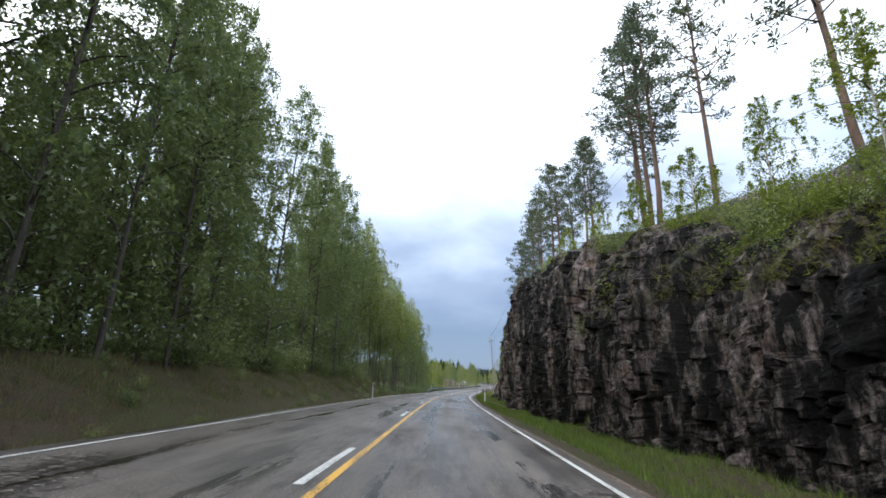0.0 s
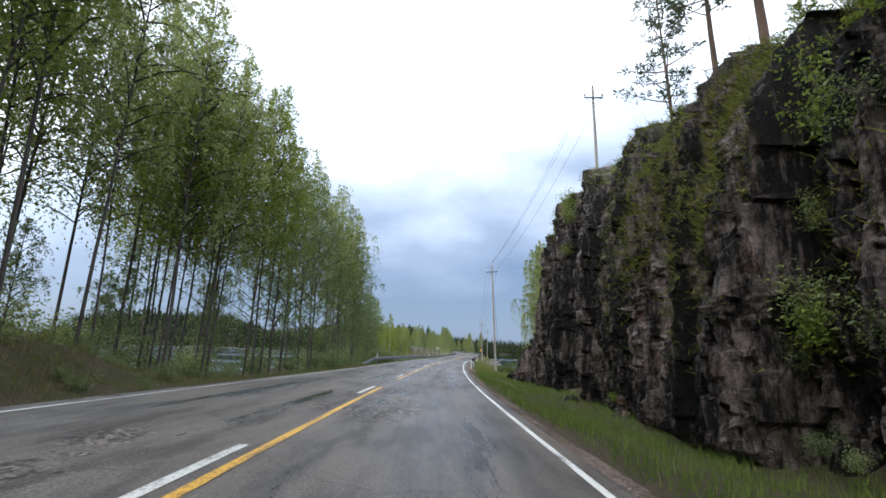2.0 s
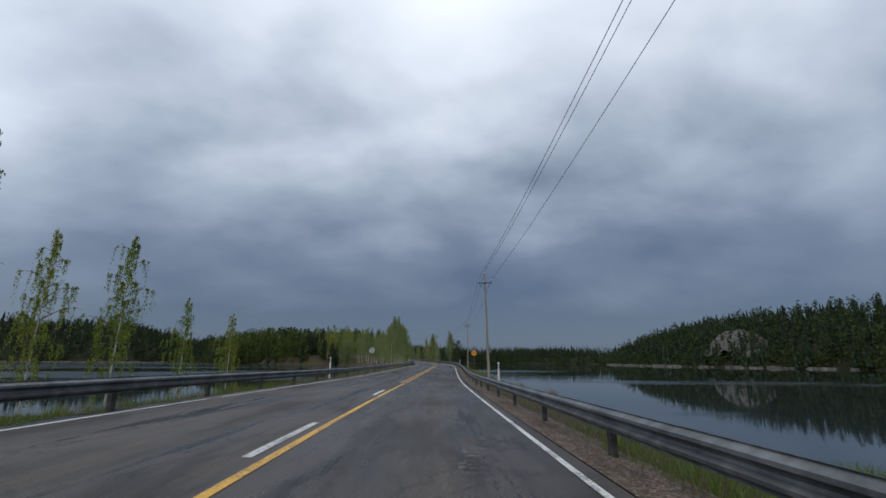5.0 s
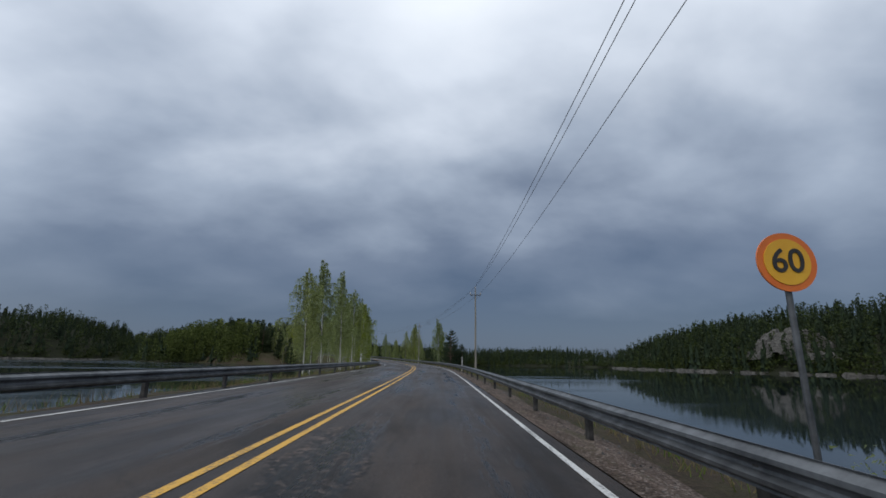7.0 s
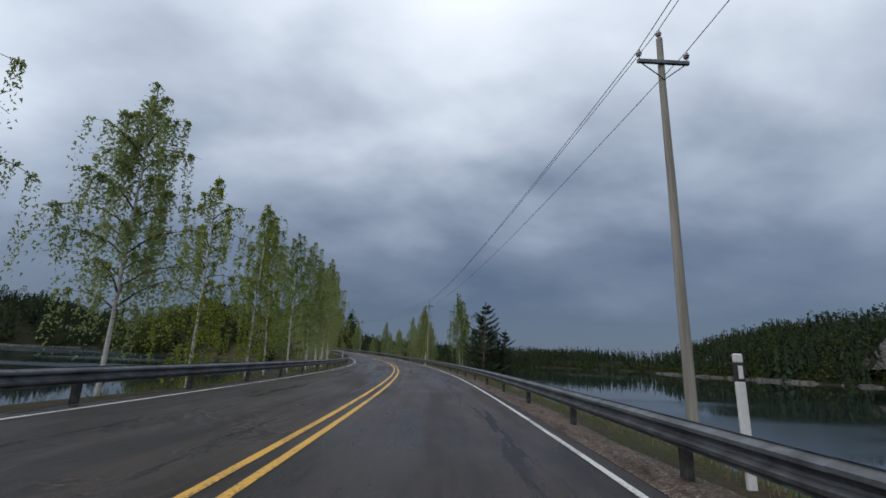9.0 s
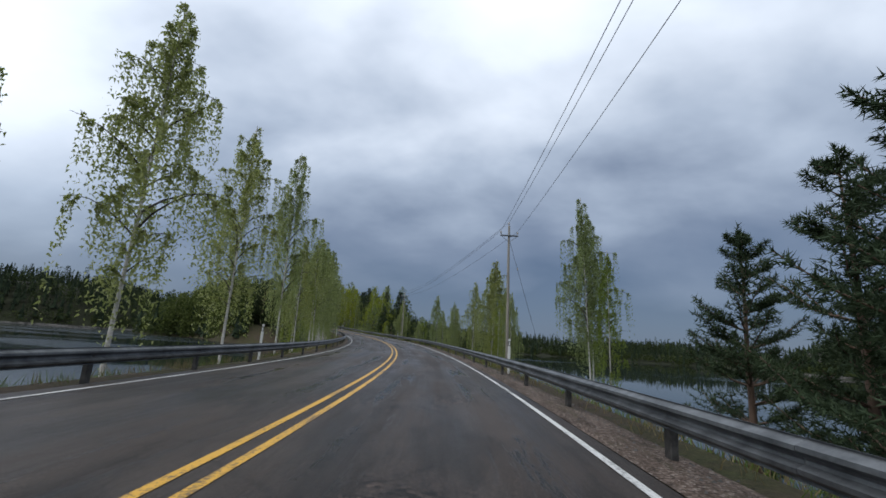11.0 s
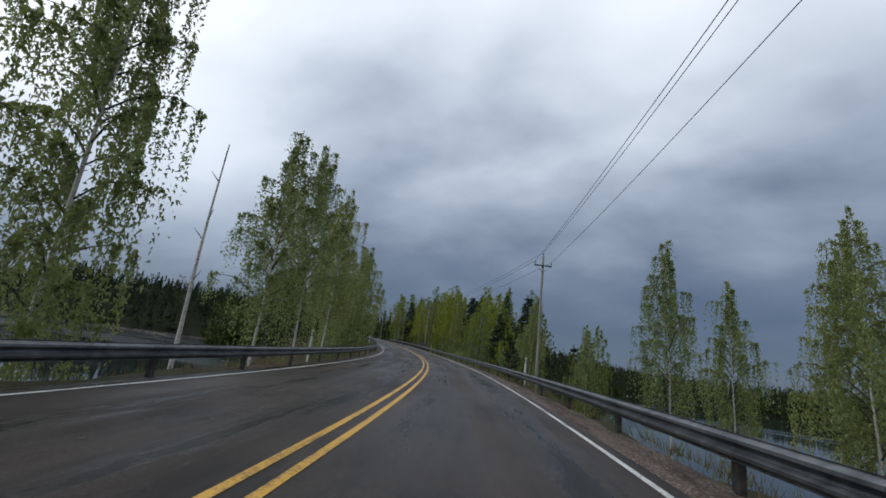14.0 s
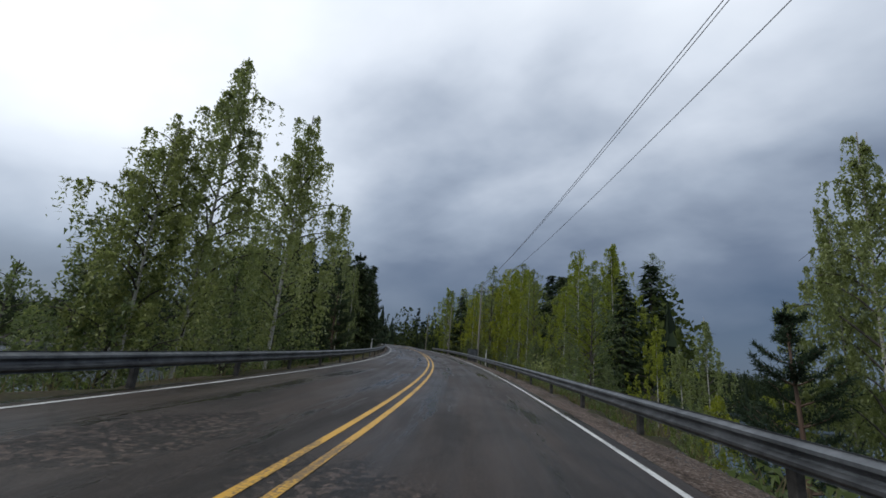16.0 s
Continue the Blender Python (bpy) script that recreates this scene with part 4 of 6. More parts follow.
def build_power_line():
    rows = [utility_pole(*p) for p in POLES]
    for i, s, lat in ((2, 106.4, 8.2), (5, 277.5, 11.4)):
        p = on_road(s, lat)
        pole_stay(rows[i][2] - Vector((0, 0, 1.1)), (p[0], p[1], ground_z(p[0], p[1]) - 0.1))
    for a, b in zip(rows, rows[1:]):
        for p, q in zip(a, b):
            t = np.linspace(0, 1, 25)
            pts = np.outer(1 - t, p) + np.outer(t, q)
            pts[:, 2] -= 0.9 * 4 * t * (1 - t)
            v, f = tube(pts, np.full(25, 0.011), 5)
            tagged(new("power_wire", quick_mesh("power_wire", v, f, M["wire"])), "thin dark overhead power wire between poles", "wire", "overhead wires")


POLES = [(20, 22, 26), (75.5, 12.0, 19.5), (100.3, 7.2, 11.6, (0, -2.2)), (156.1, 6.1, 8.8, (0, -1.5)), (215.5, 7.0, 9.2), (275.9, 7.6, 9.4, (0, -1.0)), (333.1, 7.8, 8.85, (0, -1)),
         (392.8, 6.6, 9.0), (450, 6.6, 9.0)]
build_power_line()

# ---- trees ----


def leaf_quads(C, size, rng, flat=0.0, narrow=0.52, drop=0.5):
    """A small pointed leaf blade at each centre."""
    n = len(C)
    a = rng.normal(size=(n, 3))
    a[:, 2] *= 1 - flat
    a[:, 2] -= drop
    a /= np.linalg.norm(a, axis=1)[:, None]
    b = np.cross(a, rng.normal(size=(n, 3)))
    b /= np.linalg.norm(b, axis=1)[:, None] + 1e-9
    sz = (size * rng.uniform(0.65, 1.3, n))[:, None]
    V = np.stack([C - a * sz * 0.5 + b * sz * 0.55 * narrow, C + a * sz * 0.6, C - a * sz * 0.5 - b * sz * 0.55 * narrow], 1)
    return V.reshape(-1, 3), np.arange(3 * n).reshape(n, 3)


def broadleaf(name, seed, tall, spread, clear, leaves, size, droop, bark, leaf, lean=0.0, lift=0.6, hang=1.0, stray=1.0, girth=1.0, bunch=1):
    """One tree as three meshes: trunk, limbs, crown of single leaves on hanging twigs."""
    rng = np.random.default_rng(seed)
    n = 11
    zz = np.linspace(-0.4, tall * 0.985, n)
    wob = np.cumsum(rng.normal(0, 0.012 * tall / 10, (n, 2)), 0)
    wob -= wob[1]
    P = np.column_stack([wob[:, 0] + lean * np.clip(zz, 0, None), wob[:, 1], zz])
    r0 = girth * (0.0055 * tall + 0.018)
    trunk = [tube(P, np.linspace(r0, 0.015, n) ** 1.0, 9)]
    limbs, centers = [], []
    k = int(24 + tall * 1.4)
    for i in range(k):
        u = (i + rng.uniform(0, 0.9)) / k
        h = tall * (clear + (0.97 - clear) * u)
        o = np.array([np.interp(h, zz, P[:, 0]), np.interp(h, zz, P[:, 1]), h])
        reach = spread * (math.sin(math.pi * min(1, 0.14 + 0.86 * u) ** 0.75) ** 0.85 + 0.10) * rng.uniform(0.5, 1.3)
        az = i * 2.4 + rng.uniform(-0.5, 0.5)
        out = np.array([math.cos(az), math.sin(az), 0])
        t = np.linspace(0, 1, 6)
        bend = np.outer(t * reach, out) + np.outer(reach * (lift * 1.5 * t - droop * 1.1 * t * t), [0, 0, 1])
        bend += np.cumsum(rng.normal(0, 0.035 * reach, (6, 3)), 0) * t[:, None]
        L = o + bend
        limbs.append(tube(L, np.linspace(0.012 + 0.011 * reach, 0.005, 6), 3))
        m = max(3, int(leaves / k / 10.5 / bunch * (0.5 + 0.9 * math.sin(math.pi * u))))
        for _ in range(m):
            w = rng.uniform(0.25, 1.0)
            p = np.array([np.interp(w, t, L[:, j]) for j in range(3)])
            q = rng.integers(7, 15)
            ln = hang * rng.uniform(0.4, 1.5) * (0.3 + droop) * (0.6 + tall / 25)
            side = stray * rng.normal(0, 0.19 + 0.03 * reach, 3)
            f = np.linspace(0.05, 1, q)[:, None]
            for _ in range(bunch):
                off = rng.normal(0, 0.065, 3) if bunch > 1 else 0.0
                strand = p + (side + off) * np.sqrt(f) + np.array([0, 0, -1.0]) * f * f * ln * rng.uniform(0.75, 1.1) + stray * rng.normal(0, 0.06, (q, 3))
                centers.append(strand)
    C = np.concatenate(centers)
    V, F = leaf_quads(C, size, rng, drop=0.5 if stray >= 1 else 1.5)
    return (quick_mesh("trunk", *joined(trunk), bark, True), quick_mesh("branching", *joined(limbs), M["bark"] if bark is M["birch"] else bark, True),
            quick_mesh("crown", V, F, leaf))


def pine(seed, tall, spread, clear, tufts, needle_len=0.34, thin=0.05):
    rng = np.random.default_rng(seed)
    n = 9
    zz = np.linspace(-0.4, tall, n)
    P = np.column_stack([np.cumsum(rng.normal(0, 0.03, (n, 2)), 0), zz])
    trunk = tube(P, np.linspace(0.008 * tall + 0.03, 0.02, n), 9)
    limbs, tips = [], []
    k = int(22 + tall * 1.5)
    for i in range(k):
        u = (i + rng.uniform(0, 1)) / k
        h = tall * (clear + (1 - clear) * u ** 0.9)
        o = np.array([np.interp(h, zz, P[:, 0]), np.interp(h, zz, P[:, 1]), h])
        reach = spread * (0.25 + 0.85 * (1 - u) ** 0.7) * rng.uniform(0.55, 1.15)
        az = i * 2.4 + rng.uniform(-0.6, 0.6)
        out = np.array([math.cos(az), math.sin(az), 0])
        t = np.linspace(0, 1, 5)
        L = o + np.outer(t * reach, out) + np.outer(reach * (0.12 * t + 0.25 * t * t), [0, 0, 1])
        limbs.append(tube(L, np.linspace(0.02 + 0.01 * reach, 0.008, 5), 4))
        for _ in range(max(2, int(tufts / k))):
            w = rng.uniform(0.35, 1.0) ** 0.7
            tips.append(o + reach * w * out + np.array([0, 0, reach * (0.12 * w + 0.25 * w * w)]) + rng.normal(0, (0.22, 0.22, 0.09)) * (0.4 + 0.3 * reach))
    for _ in range(6):
        tips.append(P[-1] + rng.normal(0, 0.15, 3))
    C = np.array(tips)
    q = 15
    A = rng.normal(size=(len(C), q, 3))
    A[..., 2] = A[..., 2] * 0.7 + 0.35
    A /= np.linalg.norm(A, axis=2)[..., None]
    B = np.cross(A, rng.normal(size=A.shape))
    B /= np.linalg.norm(B, axis=2)[..., None]
    ln = needle_len * rng.uniform(0.6, 1.2, (len(C), q, 1))
    c = C[:, None]
    V = np.stack([c + A * ln * 0.1, c + A * ln + B * thin, c + A * ln * 0.95 - B * thin], 2).reshape(-1, 3)
    F = np.arange(len(V)).reshape(-1, 3)
    return quick_mesh("trunk", *trunk, M["pinebark"], True), quick_mesh("branching", *joined(limbs), M["pinebark"], True), quick_mesh("crown", V, F, M["needle"])


def young_pine(seed, tall, spread):
    """A bushy pine with whorls of rising boughs, each a plume of needles, under a straight leader."""
    rng = np.random.default_rng(seed)
    n = 8
    zz = np.linspace(-0.4, tall, n)
    P = np.column_stack([np.cumsum(rng.normal(0, 0.03, (n, 2)), 0), zz])
    trunk = tube(P, np.linspace(0.014 * tall + 0.03, 0.015, n), 8)
    limbs, C, D = [], [], []

    def plume(a, b, gap):
        k = max(3, int(np.linalg.norm(b - a) / gap))
        w = np.linspace(0.12, 1.0, k)[:, None]
        C.append(a + (b - a) * w)
        D.append(np.broadcast_to((b - a) / (np.linalg.norm(b - a) + 1e-9), (k, 3)))

    h = 0.06 * tall
    while h < tall * 0.97:
        u = h / tall
        for i in range(6):
            az = rng.uniform(0, 6.283)
            r = spread * (1 - u) ** 0.65 * rng.uniform(0.45, 1.25) + 0.12
            out = np.array([math.cos(az), math.sin(az), 0])
            o = np.array([np.interp(h, zz, P[:, 0]), np.interp(h, zz, P[:, 1]), h])
            t = np.linspace(0, 1, 5)
            L = o + np.outer(t * r, out) + np.outer(r * ((0.1 + 0.35 * u) * t + 0.35 * t * t), [0, 0, 1]) + rng.normal(0, 0.03 * r, (5, 3)) * t[:, None]
            limbs.append(tube(L, np.linspace(0.012 + 0.012 * r, 0.006, 5), 4))
            for a, b in zip(L[1:-1], L[2:]):
                plume(a, b, 0.07)
            side = np.array([-out[1], out[0], 0])
            for w in np.arange(0.3, 1.0, 0.15):
                a = np.array([np.interp(w, t, L[:, j]) for j in range(3)])
                for q in (-1, 1):
                    b = a + r * 0.42 * (1.15 - w) * (0.8 * out + q * side * rng.uniform(0.7, 1.2) + np.array([0, 0, 0.45]))
                    plume(a, b, 0.07)
        h += 0.33 + 0.022 * tall
    plume(P[-1] - (0, 0, 0.5), P[-1] + (0, 0, 0.3), 0.04)
    C, D = np.concatenate(C), np.concatenate(D)
    q = 5
    A = rng.normal(size=(len(C), q, 3))
    A /= np.linalg.norm(A, axis=2)[..., None]
    A = A + 0.9 * D[:, None]
    A /= np.linalg.norm(A, axis=2)[..., None]
    B = np.cross(A, rng.normal(size=A.shape))
    B /= np.linalg.norm(B, axis=2)[..., None]
    ln, c = rng.uniform(0.1, 0.2, (len(C), q, 1)), C[:, None]
    V = np.stack([c - B * 0.015, c + B * 0.015, c + A * ln], 2).reshape(-1, 3)
    return quick_mesh("trunk", *trunk, M["pinebark"], True), quick_mesh("branching", *joined(limbs), M["pinebark"], True), quick_mesh("crown", V, np.arange(len(V)).reshape(-1, 3), M["youngneedle"])


def spruce(seed, tall, spread):
    rng = np.random.default_rng(seed)
    zz = np.linspace(-0.3, tall, 6)
    trunk = tube(np.column_stack([zz * 0, zz * 0, zz]), np.linspace(0.012 * tall + 0.04, 0.015, 6), 8)
    limbs, cs, dirs = [], [], []
    h = tall * 0.06
    while h < tall * 0.985:
        u = h / tall
        reach = spread * (1 - u) ** 0.85 + 0.12
        for i in range(6):
            az = rng.uniform(0, 6.283)
            r = reach * rng.uniform(0.65, 1.15)
            out = np.array([math.cos(az), math.sin(az), 0])
            L = np.array([0, 0, h]) + np.outer([0, 0.5, 1], out * r) + np.outer([0, -0.16 * r, -0.2 * r], [0, 0, 1])
            limbs.append(tube(L[[0, 2]], (0.025, 0.006), 3))
            q = max(3, int(r * 8))
            w = np.linspace(0.15, 1, q)
            p = np.array([0, 0, h]) + w[:, None] * out * r - np.outer(0.3 * r * w * (1 - 0.35 * w), [0, 0, 1]) + rng.normal(0, 0.07, (q, 3))
            cs.append(p)
            side = np.array([-out[1], out[0], 0])
            dirs.append(out * 0.5 + side * rng.choice([-1, 1], (q, 1)) * rng.uniform(0.3, 1, (q, 1)) + np.array([0, 0, -0.5]) * rng.uniform(0.2, 1.4, (q, 1)))
        h += 0.16 + 0.011 * tall
    C, A = np.concatenate(cs), np.concatenate(dirs)
    A /= np.linalg.norm(A, axis=1)[:, None]
    B = np.cross(A, rng.normal(size=A.shape))
    B /= np.linalg.norm(B, axis=1)[:, None] + 1e-9
    ln = rng.uniform(0.3, 0.7, (len(C), 1))
    V = np.stack([C + B * 0.12, C + A * ln * 1.1, C - B * 0.12], 1).reshape(-1, 3)
    return quick_mesh("trunk", *trunk, M["bark"], True), quick_mesh("branching", *joined(limbs), M["bark"], True), quick_mesh("crown", V, np.arange(len(V)).reshape(-1, 3), M["spruce"])


def bush_meshes(seed, tall, spread, leaves, size, leaf):
    rng = np.random.default_rng(seed)
    stems, cs = [], []
    for i in range(9):
        az, t = rng.uniform(0, 6.283), np.linspace(0, 1, 4)
        r, h = spread * rng.uniform(0.2, 0.9), tall * rng.uniform(0.55, 1.0)
        L = np.outer(t ** 1.3 * r, [math.cos(az), math.sin(az), 0]) + np.outer(t * h - 0.1, [0, 0, 1])
        stems.append(tube(L, (0.018, 0.013, 0.009, 0.004), 4))
        q = leaves // 9
        w = rng.uniform(0.2, 1.05, q)
        c = np.column_stack([np.interp(w, t, L[:, j]) for j in range(3)]) + rng.normal(0, (0.2 * spread, 0.2 * spread, 0.12 * tall), (q, 3))
        c[:, 2] = np.abs(c[:, 2])
        cs.append(c)
    V, F = leaf_quads(np.concatenate(cs), size, rng)
    return quick_mesh("stalk", *joined(stems), M["bark"], True), quick_mesh("foliage", V, F, leaf)


STORE = {}


def tree(kind, label, category, group, s, lat, tall, turn=0.0, lean=0.0, wide=1.0, gz=None, sink=0.1):
    """Stands a tree of a kind with its top `tall` metres over its foot."""
    meshes, own, names = STORE[kind]
    base = new(category.replace(" ", "_"))
    p = on_road(s, lat)
    z = ground_z(p[0], p[1]) if gz is None else gz
    z = max(z, LAKE - 0.2)
    k = tall / own
    h = math.degrees(heading(s))
    base.matrix_world = pose(p[0], p[1], z - sink, 0, 0, h) @ pose(0, 0, 0, 0, lean, 0) @ pose(0, 0, 0, 0, 0, turn) @ Matrix.Diagonal((k * wide, k * wide, k, 1))
    tagged(base, label, category, group)
    for nm, me in zip(names, meshes):
        part_ob = child(nm, me, base)
        if nm != "trunk":
            tagged(part_ob, kind="stuff")
    return base


TREE_PARTS, BUSH_PARTS = ("trunk", "branching", "crown"), ("stalk", "foliage")
for i in range(5):
    STORE["birch%d" % i] = (broadleaf("birch", 20 + i, 11.0, 1.4 + 0.1 * i, 0.25, 15500, 0.096, 0.85, M["birch"], M["birchleaf"], 0.012 * (i - 2), 0.85, 1.5, 0.42, girth=0.72, bunch=5), 11.0, TREE_PARTS)
STORE["broad_birch"] = (broadleaf("birch", 26, 14.0, 1.8, 0.1, 27000, 0.118, 0.85, M["birch"], M["birchleaf"], 0.0, 0.8, 1.6, 0.5, girth=0.8, bunch=5), 14.0, TREE_PARTS)
for i in range(3):
    STORE["fresh%d" % i] = (broadleaf("birch", 40 + i, 11.0, 1.55, 0.12, 6200, 0.12, 0.7, M["birch"], M["springleaf"], 0.0, 0.7, 1.2, 0.6, girth=0.8, bunch=4), 11.0, TREE_PARTS)
for i in range(3):
    STORE["spring%d" % i] = (broadleaf("birch", 45 + i, 12.0, 2.5, 0.06, 5400, 0.16, 0.5, M["birch"], M["limeleaf"], 0.0, 0.6, 1.0, 0.8, girth=0.7, bunch=3), 12.0, TREE_PARTS)
for i in range(2):
    STORE["slim%d" % i] = (broadleaf("birch", 50 + i, 12.0, 1.6, 0.15, 4400, 0.148, 0.7, M["birch"], M["birchleaf"], 0.0, 0.7, 1.2, 0.6, girth=0.7, bunch=4), 12.0, TREE_PARTS)
for i in range(4):
    STORE["tall%d" % i] = (broadleaf("alder", 60 + i, 19.0, (2.6, 2.8, 3.0, 3.1)[i], (0.05, 0.1, 0.33, 0.36)[i], (12000, 12000, 6300, 6300)[i], 0.155, 0.7, M["bark"], (M["darkleaf"], M["darkleaf"], M["birchleaf"], M["springleaf"])[i], 0.008 * (i - 1), girth=(0.72, 0.72, 0.58, 0.58)[i]), 19.0, TREE_PARTS)
for i in range(2):
    STORE["airy%d" % i] = (broadleaf("alder", 76 + i, 16.0, 2.7, 0.14, 6000, 0.14, 0.4, M["bark"], M["darkleaf"], 0.01 * i, girth=0.8), 16.0, TREE_PARTS)
for i in range(2):
    STORE["back%d" % i] = (broadleaf("alder", 66 + i, 19.0, 2.8, 0.03, 1700, 0.43, 0.55, M["bark"], M["darkleaf"]), 19.0, TREE_PARTS)
for i in range(2):
    STORE["shore%d" % i] = (broadleaf("alder", 70 + i, 9.0, 2.0, 0.03, 3800, 0.153, 0.45, M["bark"], M["darkleaf"]), 9.0, TREE_PARTS)
for i in range(3):
    STORE["pine%d" % i] = (pine(80 + i, 12.0, 1.7 + 0.2 * i, 0.4, 165, 0.3, 0.035), 12.0, TREE_PARTS)
for i in range(2):
    STORE["bushy_pine%d" % i] = (young_pine(90 + i, 7.0, 2.1), 7.0, TREE_PARTS)
for i in range(2):
    STORE["spruce%d" % i] = (spruce(95 + i, 12.0, 2.3), 12.0, TREE_PARTS)
for i in range(4):
    STORE["bush%d" % i] = (bush_meshes(100 + i, 1.6, 1.0, 850, 0.097, (M["springleaf"], M["darkleaf"], M["birchleaf"], M["pointleaf"])[i]), 1.6, BUSH_PARTS)

rnd = random.Random(7)
BIRCH = "white-trunked birch with hanging spring leaves"

# birches between the left barrier and the lake: along the road, across, top over the road
for i, (s, lat, top, kind) in enumerate((
        (197, -7.6, 7.4, "birch1"), (201.5, -7.4, 9.0, "birch0"), (203.5, -8.8, 7.2, "birch3"), (210.5, -7.4, 9.8, "birch2"), (213, -8.0, 8.0, "birch4"), (219, -7.5, 9.0, "birch1"),
        (224.5, -7.8, 8.2, "fresh0"), (229, -7.2, 8.6, "fresh1"), (233, -7.5, 9.2, "birch0"), (239, -7.6, 9.6, "fresh2"), (245, -7.4, 10.2, "birch3"), (252, -7.6, 10.0, "birch2"),
        (259, -7.6, 11.6, "birch0"), (266.5, -7.5, 10.6, "birch1"), (275.2, -7.5, 12.6, "birch4"), (281, -7.6, 8.2, "birch2"), (284.5, -8.4, 7.4, "fresh0"), (287.6, -7.4, 9.4, "birch3"),
        (292, -7.6, 9.8, "birch1"), (297.5, -7.6, 11.0, "birch0"), (300.6, -7.7, 10.2, "birch3"), (304.5, -7.5, 10.4, "birch2"), (305.6, -8.3, 8.6, "birch4"), (310.3, -7.5, 12.0, "broad_birch"),
        (322.5, -8.0, 11.0, "birch2"), (327.2, -7.5, 12.4, "birch0"), (334.5, -7.6, 12.0, "birch1"), (337.5, -8.0, 11.4, "birch4"),
        (347, -8.4, 2.4, "shore0"), (349.5, -9, 3.0, "shore1"), (343, -9.2, 2.2, "shore1"), (350.6, -8.3, 7.6, "birch3"), (351.4, -9.4, 5.6, "shore0"), (355, -8.8, 4.2, "shore1"), (358, -9, 4.8, "shore0"), (362.5, -8.6, 5.0, "shore1"), (352.5, -7.8, 11.0, "birch2"), (360, -7.8, 12.5, "birch0"))):
    p = on_road(s, lat)
    foot = max(ground_z(p[0], p[1]), LAKE)
    if kind.startswith("shore"):
        tree(kind, "dark leafy alder beneath the birches by the lake", "alder tree", "alders along the lake", s, lat, float(np.interp(s, RS, RZ)) + top - foot, rnd.uniform(0, 360))
        continue
    tree(kind, BIRCH + " beside the barrier", "birch tree", "birches along the lake", s, lat, 1.05 * (float(np.interp(s, RS, RZ)) + top - foot), rnd.uniform(0, 360), rnd.uniform(-2.5, 1.0), 0.95 if kind == "broad_birch" else (0.85 if s == 275.2 else rnd.uniform(1.0, 1.35)))


def snag():
    """A dead leafless birch stem by the left barrier."""
    base = new("dead_tree")
    base.matrix_world = on_ground(315.1, -7.3, 0.1)
    tagged(base, "leafless dead birch stem with broken top", "dead tree")
    z = np.linspace(-0.3, 8.6, 14)
    P = np.column_stack([0.06 * np.sin(z * 0.7), 0.05 * np.cos(z * 0.9), z])
    child("trunk", quick_mesh("trunk", *tube(P, np.linspace(0.085, 0.02, 14), 8), M["birch"], True), base)
    br = [tube(P[i] + np.outer([0, 0.5, 1], [0.35 * math.cos(i * 2), 0.3 * math.sin(i * 2), 0.35]), (0.02, 0.014, 0.006), 4) for i in (6, 8, 9, 11, 12)]
    child("branching", quick_mesh("branching", *joined(br), M["bark"], True), base)


snag()

# birches, alders and pines between the right barrier and the lake
for s, lat, top, kind in ((272.2, 11.8, 11.2, "birch0"), (273.6, 12.6, 10.2, "birch4"), (270.6, 12.2, 7.4, "fresh1"), (289.6, 12, 6.6, "birch3"), (291.6, 11.2, 6.0, "fresh0"),
                          (293.6, 12.4, 8.0, "birch0"), (296.6, 12.0, 11.4, "broad_birch"), (298.8, 12.4, 10.0, "birch4"), (304.6, 12.0, 9.4, "birch2"), (306, 12.8, 6.0, "fresh2"), (311, 11, 4.4, "birch3"),
                          (313.6, 12, 7.0, "birch1"), (315, 12.6, 6.2, "birch0"), (318.2, 11.4, 5.6, "birch2"), (323.6, 12, 8.8, "birch2"), (330, 10, 3.9, "birch4"), (333.6, 12.4, 4.9, "fresh0"), (337.4, 12.6, 5.2, "fresh2"),
                          (350.4, 12, 9.0, "birch2"), (352, 12.6, 7.4, "birch0")):
    p = on_road(s, lat)
    foot = max(ground_z(p[0], p[1]), LAKE)
    tree(kind, BIRCH + " at the water's edge", "birch tree", "birches along the lake", s, lat, float(np.interp(s, RS, RZ)) + top - foot, rnd.uniform(0, 360), rnd.uniform(-2, 2), rnd.uniform(0.8, 1.05))
for s, lat, top, kind in ((257.0, 9.6, 4.6, "bushy_pine0"), (254.2, 9.8, 5.6, "bushy_pine1"), (252.0, 9.2, 6.6, "bushy_pine0"), (255.4, 11.8, 3.4, "bushy_pine1"), (253, 12, 4.2, "bushy_pine0"), (333.3, 11.5, 2.5, "bushy_pine0"), (350.5, 10, 3.0, "bushy_pine1"), (341, 13, 3.0, "bushy_pine0")):
    p = on_road(s, lat)
    foot = max(ground_z(p[0], p[1]), LAKE)
    tree(kind, "dark green bushy pine on the lake shore", "pine tree", "pines on the shore", s, lat, float(np.interp(s, RS, RZ)) + top - foot, rnd.uniform(0, 360))
for s, lat, top, kind in ((83.5, 11.5, 9.5, "birch0"), (85.5, 10.0, 11.4, "birch3"), (88.2, 10.2, 12.2, "birch1"), (90.5, 11.2, 10.8, "birch2"), (86.5, 12.5, 9.0, "shore0"), (88.8, 12.4, 9.5, "birch4"), (84.5, 10.4, 10.5, "birch2")):
    tree(kind, BIRCH + " beyond the rock cutting", "birch tree", "birches by the rock", s, lat, top + 0.6, rnd.uniform(0, 360))

